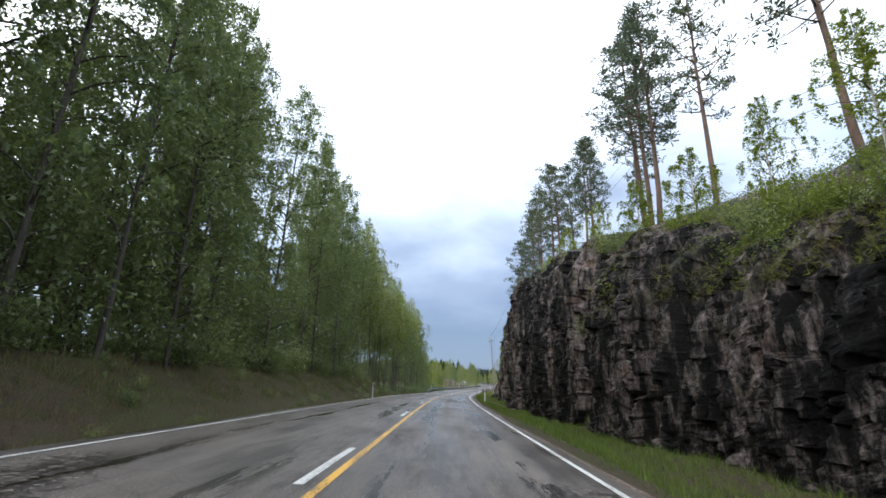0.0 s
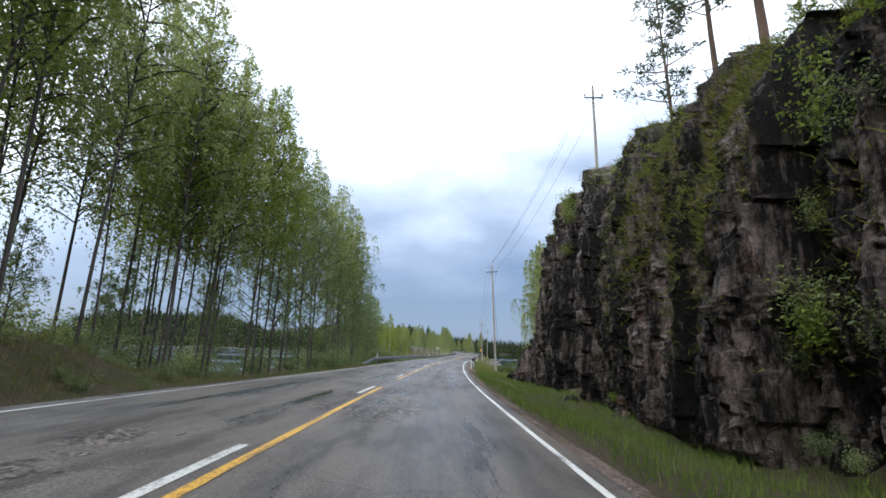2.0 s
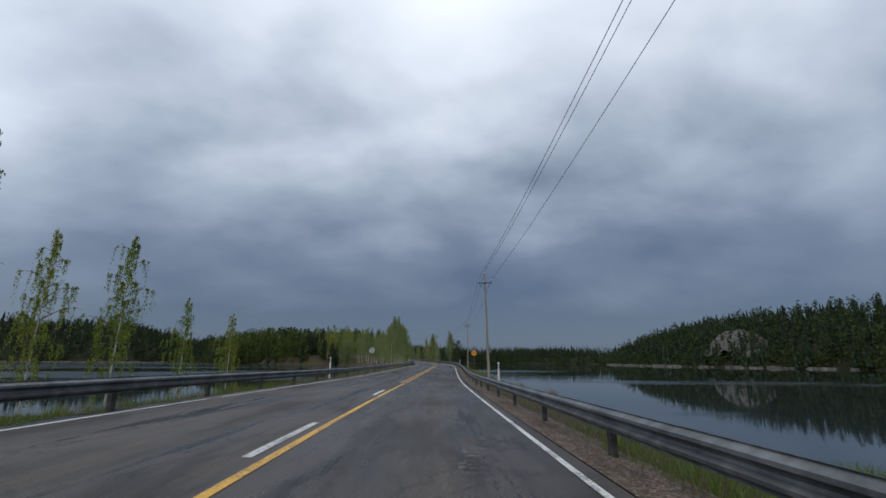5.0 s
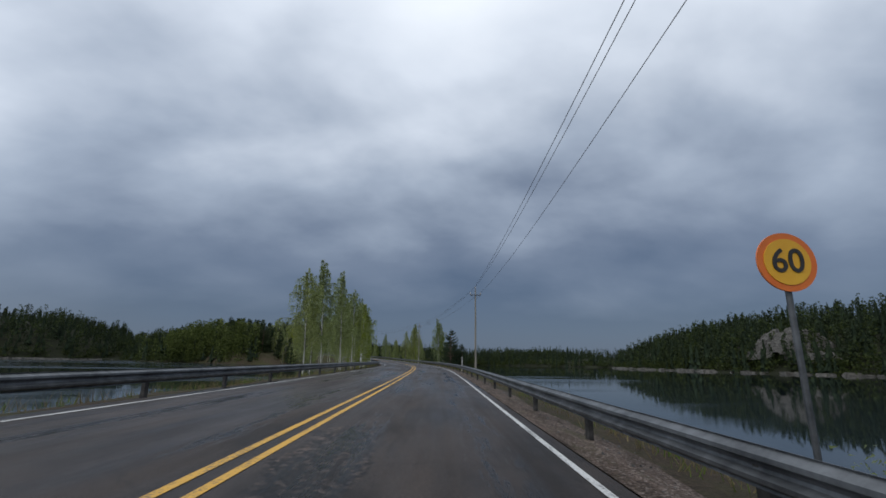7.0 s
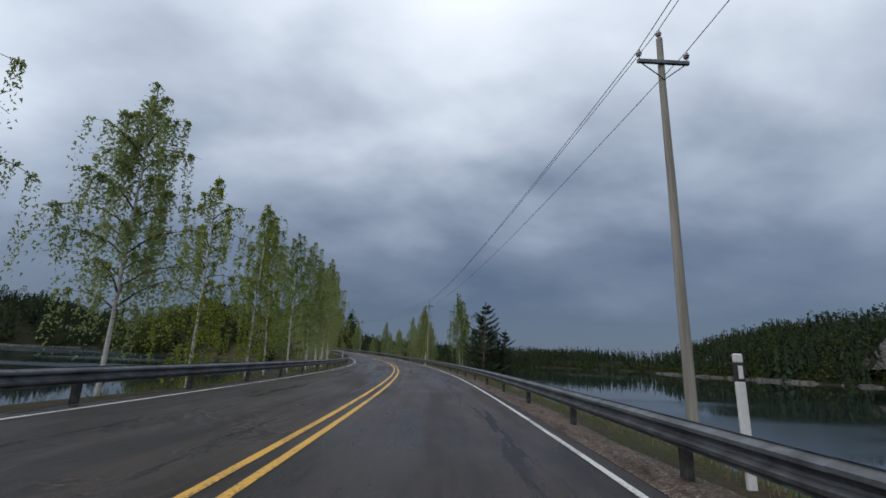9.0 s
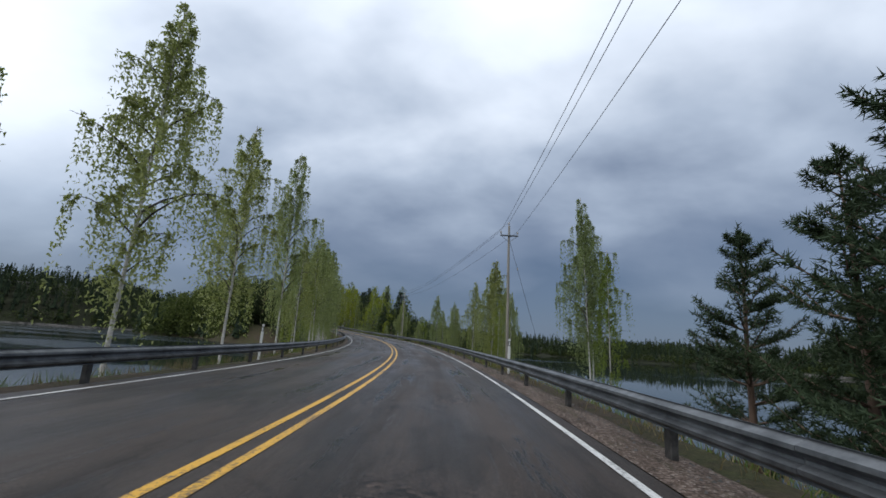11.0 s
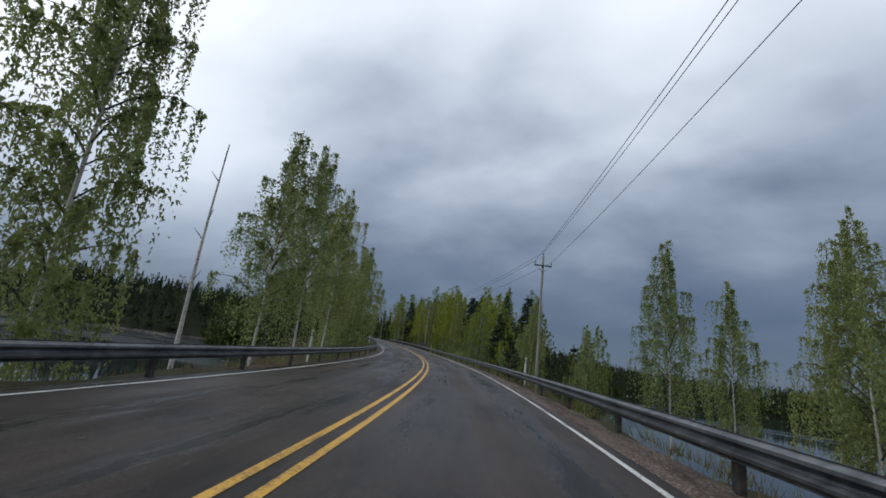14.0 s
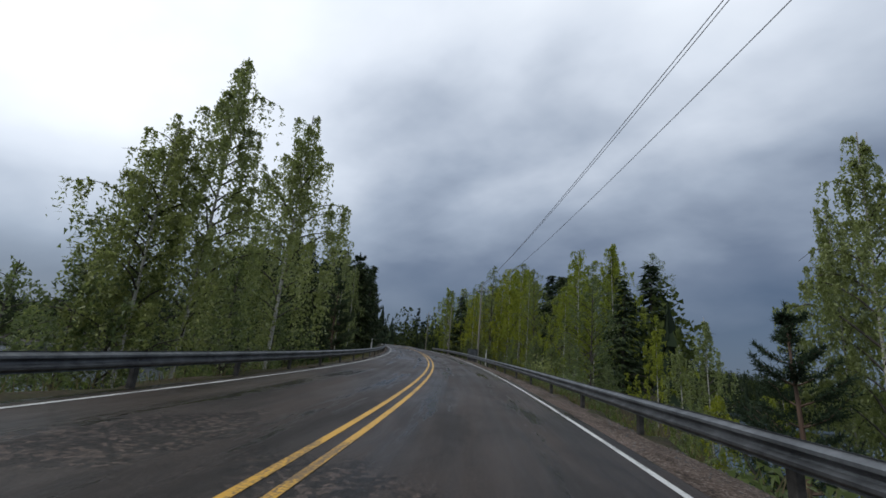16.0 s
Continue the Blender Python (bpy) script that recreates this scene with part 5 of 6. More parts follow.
# wood on the left bank
def left_wood():
    spots = []
    for s in np.arange(-14, 76, 3.1):
        for lat in (-10.2, -12.6, -15.5, -19.5) if s < 52 else (-10.2, -12.0, -14.2, -16.6):
            if rnd.random() < ((0.2 if lat > -14 else 0.38) if s < 52 else 0.12):
                continue
            spots.append((s + rnd.uniform(-1.4, 1.4), lat + rnd.uniform(-0.9, 0.9), (rnd.uniform(19.5, 24.5) if lat > -14 else rnd.uniform(13, 18)) if s < 52 else rnd.uniform(17.5, 22)))
    for s in np.arange(76, 103, 2.3):
        for lat in (-9.8, -12.6):
            if rnd.random() < (0.12 if lat > -11 else 0.5):
                continue
            spots.append((s + rnd.uniform(-1.0, 1.0), lat + rnd.uniform(-0.8, 0.8), rnd.uniform(16.5, 20.5)))
    for _ in range(9):
        spots.append((rnd.uniform(63, 86), -rnd.uniform(9.6, 15.0), rnd.uniform(15, 20)))
    for s, lat, h in spots:
        kind = "back%d" % rnd.randrange(2) if lat < -14 and s < 52 else ("tall%d" % (rnd.choice((0, 0, 1, 1, 1)) if s < 51 else rnd.choice((2, 3, 3, 2) if s < 76 else (2, 3, 2))))
        if s > 76 and rnd.random() < 0.6:
            kind = "airy%d" % rnd.randrange(2)
        tree(kind, "tall slender broadleaf tree in a dense roadside wood", "forest tree", "trees of the left wood", s, lat, h, rnd.uniform(0, 360), rnd.uniform(-3, 3), rnd.uniform(0.85, 1.1))
    # low thicket that closes the wood behind its edge
    for s in np.arange(-10, 52, 2.7):
        for lat in (-15.5, -20):
            tree("back%d" % rnd.randrange(2), "bushy young broadleaf tree within the roadside wood", "forest tree", "thicket in the left wood", s + rnd.uniform(-1, 1), lat + rnd.uniform(-1.5, 1.5),
                 rnd.uniform(7.5, 12), rnd.uniform(0, 360), 0, rnd.uniform(1.3, 1.8))
    for s, lat, h in ((104.5, -10, 9.0), (107, -11.5, 8.5), (111, -10, 9.0), (113.5, -11, 8.8), (90, -9.8, 4.0), (96.5, -10.5, 3.6), (102.5, -10.2, 5.4), (109, -9.8, 9.4), (112, -12, 8.0)):
        tree("shore%d" % rnd.randrange(2), "dark green alder behind the crash barrier", "alder tree", "alders behind the barrier", s, lat, h + 0.6, rnd.uniform(0, 360))
    for s, lat, h in ((92.5, -9.4, 13.5), (95.2, -11, 15.5), (97.6, -9.6, 15.5), (99.4, -10.8, 14.5), (101.2, -9.8, 14.5)):
        tree("airy%d" % rnd.choice((0, 0, 1)), "tall dark alder with open crown behind the barrier", "alder tree", "alders behind the barrier", s, lat, h, rnd.uniform(0, 360), rnd.uniform(-2, 2), 0.9)
    for s, lat, h in ((115.8, -10.2, 9.6), (119.4, -10.6, 5.8), (121.8, -10.0, 6.4), (124.2, -10.8, 6.2), (127.2, -10.2, 8.2), (130, -9.8, 5.2), (133.6, -10.0, 6.4), (137, -9.4, 4.6), (141, -9.2, 4.4)):
        tree("fresh%d" % rnd.randrange(3), "young spring-green birch behind the crash barrier", "birch tree", "birches behind the barrier", s, lat, h + 0.6, rnd.uniform(0, 360), 0, rnd.uniform(0.75, 1.0))


left_wood()

# pines and birches on top of the rock
for s, lat, top, kind in ((8, 14.5, 20, "pine0"), (13, 15, 22, "pine2"), (17, 12.5, 21, "pine1"), (20, 11.6, 21.5, "pine0"), (22.5, 12.4, 23, "pine1"), (26, 13.5, 24, "pine2"), (29.5, 11, 18.5, "pine1"),
                          (33, 12.6, 21, "pine0"), (36.5, 10.8, 20, "pine2"), (41, 11.2, 22.5, "pine1"), (44.5, 10.6, 20.5, "pine0"), (48, 11.4, 23, "pine2"), (51.5, 10.8, 22, "pine1"), (55, 11.6, 23, "pine0"), (58, 10.8, 20, "pine2"),
                          (61.5, 11.6, 20.5, "pine1"), (63.5, 11.0, 17.5, "pine0"), (31, 16, 24, "pine1"), (38.5, 14.5, 24, "pine0"), (46, 14.5, 25, "pine1"), (53, 14.5, 24, "pine2"), (3, 15, 19, "pine1")):
    p = on_road(s, lat)
    tree(kind, "slender pine with bare reddish trunk on the rock", "pine tree", "pines on the rock", s, lat, float(np.interp(s, RS, RZ)) + top - ground_z(p[0], p[1]), rnd.uniform(0, 360), rnd.uniform(-2, 2), rnd.uniform(0.85, 1.1))
for s, lat, h in ((20, 10.6, 6), (25, 10.4, 5.0), (32, 10.4, 4.6), (16, 11, 6), (38, 10.2, 4.6), (10, 12.5, 5.5), (47, 10.2, 4.5), (54, 10.2, 5.0), (5, 12, 4.5), (12.5, 11.2, 3.6), (1, 12.5, 5), (57, 11, 4.2), (14, 12.6, 5), (7.5, 13.5, 5)):
    tree("fresh%d" % rnd.randrange(3), "young bright green birch on top of the rock", "birch tree", "birches on the rock", s, lat, h, rnd.uniform(0, 360), 0, rnd.uniform(1.5, 2.0))

# wood ahead on the right, and conifers ahead on the left
def wood_ahead():
    for s in np.arange(351, 455, 3.4):
        for lat in (11.2, 14.0, 17.5, 22, 28):
            if rnd.random() < 0.22:
                continue
            ss, la = s + rnd.uniform(-1.5, 1.5), lat + rnd.uniform(-1.2, 1.2)
            if la > 15.5 and ss < 384 or la > 12.5 and ss < 360 or (394 < ss < 407 and la < 16):
                continue
            h = np.interp(ss, [350, 358, 366, 376, 390, 405, 455], [5, 6.0, 8.0, 10.5, 13.0, 14.0, 15]) * rnd.uniform(0.7, 1.12) + (la - 10) * 0.12
            dark = rnd.random() < (0.4 if ss < 372 else (0.16 if la < 16 else 0.55)) * (1.0 if la > 12 else 0.5)
            pick = rnd.random()
            kind = rnd.choice(("spruce0", "spruce1", "bushy_pine0" if h < 8 else "spruce0")) if dark else ("spring%d" % rnd.randrange(3) if pick < 0.4 else ("slim%d" % rnd.randrange(2) if pick < 0.7 else "airy%d" % rnd.randrange(2)))
            lab = ("dark green bushy pine at the edge of the wood" if "pine" in kind else "dark green spruce at the edge of the wood") if dark else \
                ("spring-green birch at the edge of the wood" if "airy" not in kind else "dull green alder at the edge of the wood")
            cat = ("pine tree" if "pine" in kind else "spruce tree") if dark else ("alder tree" if "airy" in kind else "birch tree")
            tree(kind, lab, cat, "trees of the wood ahead", ss, la, h * rnd.uniform(0.85, 1.08) + (0.6 if dark else 1.2), rnd.uniform(0, 360), rnd.uniform(-3, 3), rnd.uniform(0.8, 1.4))
    # a stand of the brightest birches, and the dark young growth before the trunks
    for s, la, h, wide in ((398.4, 13.4, 14.6, 1.2), (401.2, 12.4, 15.2, 1.3), (403.6, 13.8, 15.0, 1.25), (400.4, 15.0, 15.4, 1.2), (396.4, 12.6, 12.5, 1.0)):
        tree("spring%d" % rnd.randrange(3), "bright yellow-green birch before dark conifers", "birch tree", "trees of the wood ahead", s, la, h, rnd.uniform(0, 360), 0, wide)
    for s in np.arange(353, 440, 2.3):
        tree("shore%d" % rnd.randrange(2), "dark young alder under the edge of the wood", "alder tree", "young growth of the wood ahead", s + rnd.uniform(-1, 1), 9.9 + rnd.uniform(-0.6, 1.6),
             rnd.uniform(2.2, 5.2), rnd.uniform(0, 360), 0, rnd.uniform(0.9, 1.3))
    for s in np.arange(366, 455, 3.4):
        for lat in (-8.8, -11.5, -15.5, -21):
            if rnd.random() < 0.22:
                continue
            ss, la = s + rnd.uniform(-1.3, 1.3), lat + rnd.uniform(-1, 1)
            if la < -13 and ss < 384:
                continue
            h = np.interp(ss, [366, 376, 400, 455], [7.5, 8.5, 12, 14]) * rnd.uniform(0.85, 1.15)
            kind = rnd.choice(["spruce0", "spruce1", "spruce0", "bushy_pine1", "slim1", "slim0"])
            fir = "spruce" in kind
            lab = "dark green spruce beside the road" if fir else ("dark bushy pine beside the road" if "pine" in kind else "leafy broadleaf tree beside the road")
            tree(kind, lab, "spruce tree" if fir else ("pine tree" if "pine" in kind else "birch tree"), "trees of the wood on the left", ss, la, h + 0.8, rnd.uniform(0, 360), rnd.uniform(-2, 2), rnd.uniform(0.85, 1.25))


wood_ahead()

# ---- far woods round the lake ----


def far_woods():
    rng = np.random.default_rng(5)
    V = []
    for hx, hy, rx, ry, hh in HILLS:
        away = max(80.0, math.hypot(hx - 15, hy - 250) - 0.5 * (rx + ry))
        n = int(rx * ry / 3.0 * min(1.0, 200 / away))
        a, r = rng.uniform(0, 2 * math.pi, n), np.sqrt(rng.uniform(0.3 if rx > 60 else 0.01, 1.36, n))
        x, y = hx + rx * r * np.cos(a), hy + ry * r * np.sin(a)
        side = (x - hx) * (10 - hx) + (y - hy) * (230 - hy)
        keep = side > -0.1 * np.hypot(x - hx, y - hy) * math.hypot(hx - 10, hy - 230)
        V.append(np.column_stack([x, y])[keep])
    n = 900
    a, rr = rng.uniform(0, 2 * math.pi, n), rng.uniform(800, 900, n)
    V.append(np.column_stack([rr * np.cos(a), 300 + rr * np.sin(a)]))
    # a belt of low growth down to the water's edge
    belt = np.concatenate(V)
    zb = terrain(belt[:, 0], belt[:, 1])
    belt = belt[(zb > LAKE - 0.1) & (zb < LAKE + 4)]
    belt = np.repeat(belt, 4, 0) + rng.normal(0, 3.0, (4 * len(belt), 2))
    # the land behind the trees ahead
    s, lat = rng.uniform(374, 470, 1100), rng.uniform(20, 64, 1100) * rng.choice([-0.55, -0.55, 1], 1100)
    V.append(on_road(s, lat)[:, :2])
    P = np.concatenate(V)
    z = terrain(P[:, 0], P[:, 1])
    s, lat = near_road(P[:, 0], P[:, 1])
    ok = (z > LAKE - 0.15) & ((lat > 20) | (lat < -20) | (s > 470))
    P = np.column_stack([P, z])[ok]
    s, lat = s[ok], lat[ok]
    land = (np.abs(lat) < 66) & (s > 370) & (s < 472)
    kind = rng.random(len(P))
    fir, scots = kind < np.where(land, 0.2, 0.42), (kind > 0.42) & (kind < 0.8) & ~land
    # conifers: ragged tiers of hanging boughs
    Q = P[fir]
    n, tiers, faces = len(Q), 6, 5
    H = (rng.uniform(5, 12, n) * np.where(rng.random(n) < 0.1, 1.25, 1.0))[:, None, None]
    j = np.arange(tiers)[None, :, None]
    low = 0.06 + 0.8 * j / (tiers - 1)
    R = (0.12 * H + 0.6) * (1.05 - low) * rng.uniform(0.8, 1.2, (n, tiers, 1))
    az = rng.uniform(0, 6.283, (n, tiers, 1)) + np.arange(faces)[None, None] * 6.283 / faces
    at = Q[:, None, None]
    top = at + np.stack([0 * az, 0 * az, H * np.minimum(low + 0.3, 1.0) + 0 * az], -1)
    edge = []
    for turn in (-0.55, 0.55):
        r = R * rng.uniform(0.6, 1.15, az.shape)
        edge.append(at + np.stack([r * np.cos(az + turn), r * np.sin(az + turn), H * (low + rng.uniform(-0.07, 0.05, az.shape))], -1))
    v = np.stack([top, *edge], 3).reshape(-1, 3)
    tagged(new("far_conifers", quick_mesh("far_conifers", v, np.arange(len(v)).reshape(-1, 3), M["farneedle"])), "distant dark conifer woods on the lake shores", "woods", kind="stuff")
    zb = terrain(belt[:, 0], belt[:, 1])
    sb, lb = near_road(belt[:, 0], belt[:, 1])
    ok = (zb > LAKE - 0.2) & (np.abs(lb) > 24)
    belt = np.column_stack([belt, zb])[ok]
    k = 22
    C = belt[:, None] + rng.normal(0, (1.0, 1.0, 0.3), (len(belt), k, 3)) + np.stack([0 * rng.uniform(size=(len(belt), k))] * 2 + [rng.uniform(0, 1, (len(belt), k)) * rng.uniform(1.5, 4.5, (len(belt), 1))], -1)
    v, f = leaf_quads(C.reshape(-1, 3), 0.75, rng, 0.0, 0.9)
    tagged(new("shore_thicket", quick_mesh("shore_thicket", v, f, M["farleaf"])), "low dark thicket along the far water's edge", "woods", kind="stuff")
    # broadleaf trees: loose crowns of leaf clumps
    for name, pick, k, size, mat, lab in (("far_birches", ~fir & ~scots & ~land, 64, 0.72, "farleaf", "distant mixed green woods on the lake shores"),
                                          ("far_pines", scots, 46, 0.75, "farneedle", "distant dark pine woods on the lake shores"),
                                          ("shore_birches", ~fir & land, 110, 0.6, "pointleaf", "light green birch wood on the point of land")):
        Q = P[pick]
        H = rng.uniform(6, 12, len(Q))[:, None] * (1.2 if k > 50 else 1.0)
        u, az = rng.uniform(0.02, 1, (len(Q), k)) ** 0.85, rng.uniform(0, 6.283, (len(Q), k))
        wide = (1.7 if k == 64 else 1.8) * np.sqrt(np.clip(1 - ((u - 0.5) / 0.55) ** 2, 0.02, 1)) * rng.uniform(0.4, 1.1, u.shape)
        if name == "far_pines":
            u, H = 0.22 + 0.78 * u, H * 1.1
            wide = (0.25 + 1.9 * (1 - u)) * rng.uniform(0.3, 1.1, u.shape)
        C = Q[:, None] + np.stack([wide * np.cos(az), wide * np.sin(az), u * H], -1)
        v, f = leaf_quads(C.reshape(-1, 3), size, rng, 0.0, 0.9)
        tagged(new(name, quick_mesh(name, v, f, M[mat])), lab, "woods", kind="stuff")


far_woods()

# ---- bare granite on the far shore ----


def boulder_mesh(name, seed, size, mat, cuts=4):
    rng = np.random.default_rng(seed)
    bm = bmesh.new()
    bmesh.ops.create_icosphere(bm, subdivisions=cuts, radius=1.0)
    planes = rng.normal(size=(11, 3))
    planes /= np.linalg.norm(planes, axis=1)[:, None]
    off = rng.uniform(0.55, 0.92, 11)
    for v in bm.verts:
        c = np.array(v.co)
        for p, o in zip(planes, off):
            d = c @ p - o
            if d > 0:
                c = c - p * d * 0.9
        c = c * (1 + 0.12 * noise.fractal(Vector(c * 2.6), 0.8, 2.1, 4))
        v.co = Vector(c * size)
    me = bpy.data.meshes.new(name)
    bm.to_mesh(me)
    bm.free()
    me.materials.append(mat)
    return me


def outcrop(x, y, size, turn, seed):
    """A ledged hump of bare rock: facets broken off a low dome."""
    rng = np.random.default_rng(seed)
    n = 60
    g = np.linspace(-1, 1, n)
    X, Y = np.meshgrid(g, g, indexing="ij")
    r = np.sqrt(X ** 2 + Y ** 2)
    P = np.stack([X.ravel() * size[0], Y.ravel() * size[1]], 1)
    brk = fractured(P, 3.6, rng, 0.16, 0.04) + fractured(P, 1.5, rng, 0.08, 0.05)
    Z = size[2] * (np.clip(1.15 - r ** 2 * 1.3, -0.4, 1) ** 1.0 + brk.reshape(n, n))
    me = quick_mesh("granite_outcrop", np.stack([X * size[0], Y * size[1], Z], -1).reshape(-1, 3), grid_faces(n, n), M["granite"])
    o = tagged(new("granite_outcrop", me), "bare pale granite outcrop among the shore trees", "rock")
    o.matrix_world = pose(x, y, max(ground_z(x, y), LAKE) - 0.5, 0, 0, turn)


for i, (x, y, size, turn) in enumerate(((192, 319, (12, 17, 9), 10), (186, 302, (6, 9, 3), 30), (222, 475, (9, 14, 6), -20), (205, 420, (7, 12, 3), 15))):
    outcrop(x, y, size, turn, 70 + i)


def shore_stones():
    """Pale granite laid bare along the far water's edge: low flat blocks."""
    rng = np.random.default_rng(61)
    spots = []
    for hx, hy, rx, ry, hh in (HILLS[0], *HILLS[5:7]):
        q = 1.35 - (3.0 / (hh + 3.0)) ** 1.25
        for a in rng.uniform(0, 2 * math.pi, 900 if rx < 100 else 500):
            x, y = hx + rx * math.sqrt(q) * math.cos(a), hy + ry * math.sqrt(q) * math.sin(a)
            if (x - hx) * (10 - hx) + (y - hy) * (260 - hy) > 0:
                spots.append((x, y, rng.uniform(0.9, 2.4)))
    # a bare spit that runs out from the point
    for u in np.linspace(0, 1, 150):
        spots.append((-178 + 52 * u + rng.normal(0, 1.2), 474 - 28 * u + rng.normal(0, 1.2), rng.uniform(0.8, 2.2) * (1.15 - u)))
    V, F = [], []
    for i, (x, y, r) in enumerate(spots):
        n = 7
        a = np.sort(rng.uniform(0, 2 * math.pi, n))
        k = rng.uniform(0.7, 1.2, n) * r * 1.5
        h = 0.42 * r * rng.uniform(0.6, 1.2)
        low = np.column_stack([x + k * np.cos(a), y + k * np.sin(a), np.full(n, LAKE - 0.4)])
        up = np.column_stack([x + 0.75 * k * np.cos(a), y + 0.75 * k * np.sin(a), LAKE + h * rng.uniform(0.7, 1.1, n)])
        V += [low, up, [[x, y, LAKE + h]]]
        o, j = i * (2 * n + 1), np.arange(n)
        jj = (j + 1) % n
        F += [np.column_stack([o + j, o + jj, o + n + jj]), np.column_stack([o + j, o + n + jj, o + n + j]), np.column_stack([o + n + j, o + n + jj, np.full(n, o + 2 * n)])]
    me = quick_mesh("shore_stones", np.concatenate(V), np.concatenate(F), M["granite"])
    tagged(new("shore_stones", me), "pale bare granite blocks along the far water's edge", "rock", kind="stuff")


shore_stones()

# ---- undergrowth ----


def scrub(name, spots, label):
    """Undergrowth that nobody could count, as one mesh: along, across, height, kind and, for ledges, the foot's height."""
    V, F, mat, k = [], [], [], 0
    for s, lat, tall, kind, gz in spots:
        meshes, own, _ = STORE["bush%d" % kind]
        p = on_road(s, lat)
        z = max(ground_z(p[0], p[1]) if gz is None else gz, LAKE - 0.2) - 0.05
        g = tall / own
        m = np.array(pose(p[0], p[1], z, 0, 0, rnd.uniform(0, 360)) @ Matrix.Diagonal((g * rnd.uniform(0.9, 1.4), g * rnd.uniform(0.9, 1.4), g, 1)))
        for slot, me in enumerate(meshes):
            co = np.empty(len(me.vertices) * 3, np.float32)
            me.vertices.foreach_get("co", co)
            V.append(co.reshape(-1, 3) @ m[:3, :3].T + m[:3, 3])
            idx = np.empty(len(me.loops), np.int32)
            me.loops.foreach_get("vertex_index", idx)
            q = idx.reshape(len(me.polygons), -1)
            if q.shape[1] == 4:
                q = np.concatenate([q[:, :3], q[:, [0, 2, 3]]])
            F.append(q + k)
            mat.append(np.full(len(q), 0 if slot == 0 else 1 + kind, np.int32))
            k += len(me.vertices)
    me = quick_mesh(name, np.concatenate(V), np.concatenate(F), M["bark"])
    for leaf in ("springleaf", "darkleaf", "birchleaf"):
        me.materials.append(M[leaf])
    me.polygons.foreach_set("material_index", np.concatenate(mat))
    return tagged(new(name, me), label, "undergrowth", kind="stuff")


def bush(s, lat, tall, kind, label, group):
    return tree("bush%d" % kind, label, "bush", group, s, lat, tall, rnd.uniform(0, 360), 0, rnd.uniform(0.9, 1.4), sink=0.05)


WOOD_EDGE = []
for s in np.arange(-14, 52, 1.0):
    WOOD_EDGE.append((s + rnd.uniform(-0.6, 0.6), -9.4 - rnd.uniform(0, 1.6), rnd.uniform(1.0, 2.6), rnd.choice((1, 1, 2)), None))
for s in np.arange(-13, 53, 3.6):
    tree("shore%d" % rnd.randrange(2), "young alder filling the wood's lower edge", "alder tree", "young alders under the wood", s + rnd.uniform(-1, 1), -10.5 - rnd.uniform(0, 1.5), rnd.uniform(4.0, 7.5), rnd.uniform(0, 360))
for s in np.arange(54, 78, 3.4):
    tree("shore%d" % rnd.randrange(2), "young alder filling the wood's lower edge", "alder tree", "young alders under the wood", s + rnd.uniform(-1, 1), -11.5 - rnd.uniform(0, 3.5), rnd.uniform(3.5, 7.5), rnd.uniform(0, 360))
for s in np.arange(50, 78, 1.8):
    WOOD_EDGE.append((s + rnd.uniform(-0.6, 0.6), -9.6 - rnd.uniform(0, 2.6), rnd.uniform(0.8, 1.9), rnd.choice((1, 2, 2)), None))
for s in np.arange(50, 76, 1.5):
    WOOD_EDGE.append((s + rnd.uniform(-0.6, 0.6), -12.5 - rnd.uniform(0, 4), rnd.uniform(1.6, 3.4), rnd.choice((1, 1, 2)), None))
for s in np.arange(80, 104, 1.6):
    WOOD_EDGE.append((s + rnd.uniform(-0.6, 0.6), -10.6 - rnd.uniform(0, 3), rnd.uniform(1.0, 2.4), 1, None))
for s, h in ((50.5, 7), (53, 9), (55.5, 7.5), (58.5, 6.5)):
    tree("shore%d" % rnd.randrange(2), "young alder filling the wood's lower edge", "alder tree", "young alders under the wood", s, -12.0 - rnd.uniform(0, 2.0), h, rnd.uniform(0, 360))
for i in range(8):
    bush(rnd.uniform(97, 101), rnd.uniform(8.4, 10.6), rnd.uniform(0.5, 0.9), 3, "leafy green bush on the grassy lake shore", "bushes on the shore")
for i in range(22):
    bush(rnd.uniform(80, 91), rnd.uniform(8.6, 11.8), rnd.uniform(0.9, 2.2), rnd.choice((0, 0, 2)), "bright green leafy bush at the end of the rock", "bushes on the shore")
ROCK_PLANTS = []
for i in range(40):
    ROCK_PLANTS.append((rnd.uniform(0, 17), rnd.uniform(11, 15), rnd.uniform(0.8, 1.7), rnd.choice((0, 2, 1)), None))
for i in range(16):
    bush(rnd.uniform(126, 345), rnd.uniform(6.4, 8.6), rnd.uniform(0.4, 0.8), rnd.choice((0, 2)), "low leafy bush below the crash barrier", "bushes on the shore")
for i in range(30):
    bush(rnd.uniform(104, 372), -rnd.uniform(6.6, 9.2), rnd.uniform(0.4, 0.9), rnd.choice((1, 2, 0)), "low leafy bush below the crash barrier", "bushes on the shore")
for i in range(22):
    bush(rnd.uniform(346, 372), rnd.uniform(7.0, 9.5), rnd.uniform(1.2, 2.8), rnd.choice((1, 2)), "thick green bush at the edge of the wood", "bushes on the shore")
for i in range(16):
    WOOD_EDGE.append((rnd.uniform(62, 100), -rnd.uniform(7.5, 10), rnd.uniform(0.6, 1.3), 1, None))


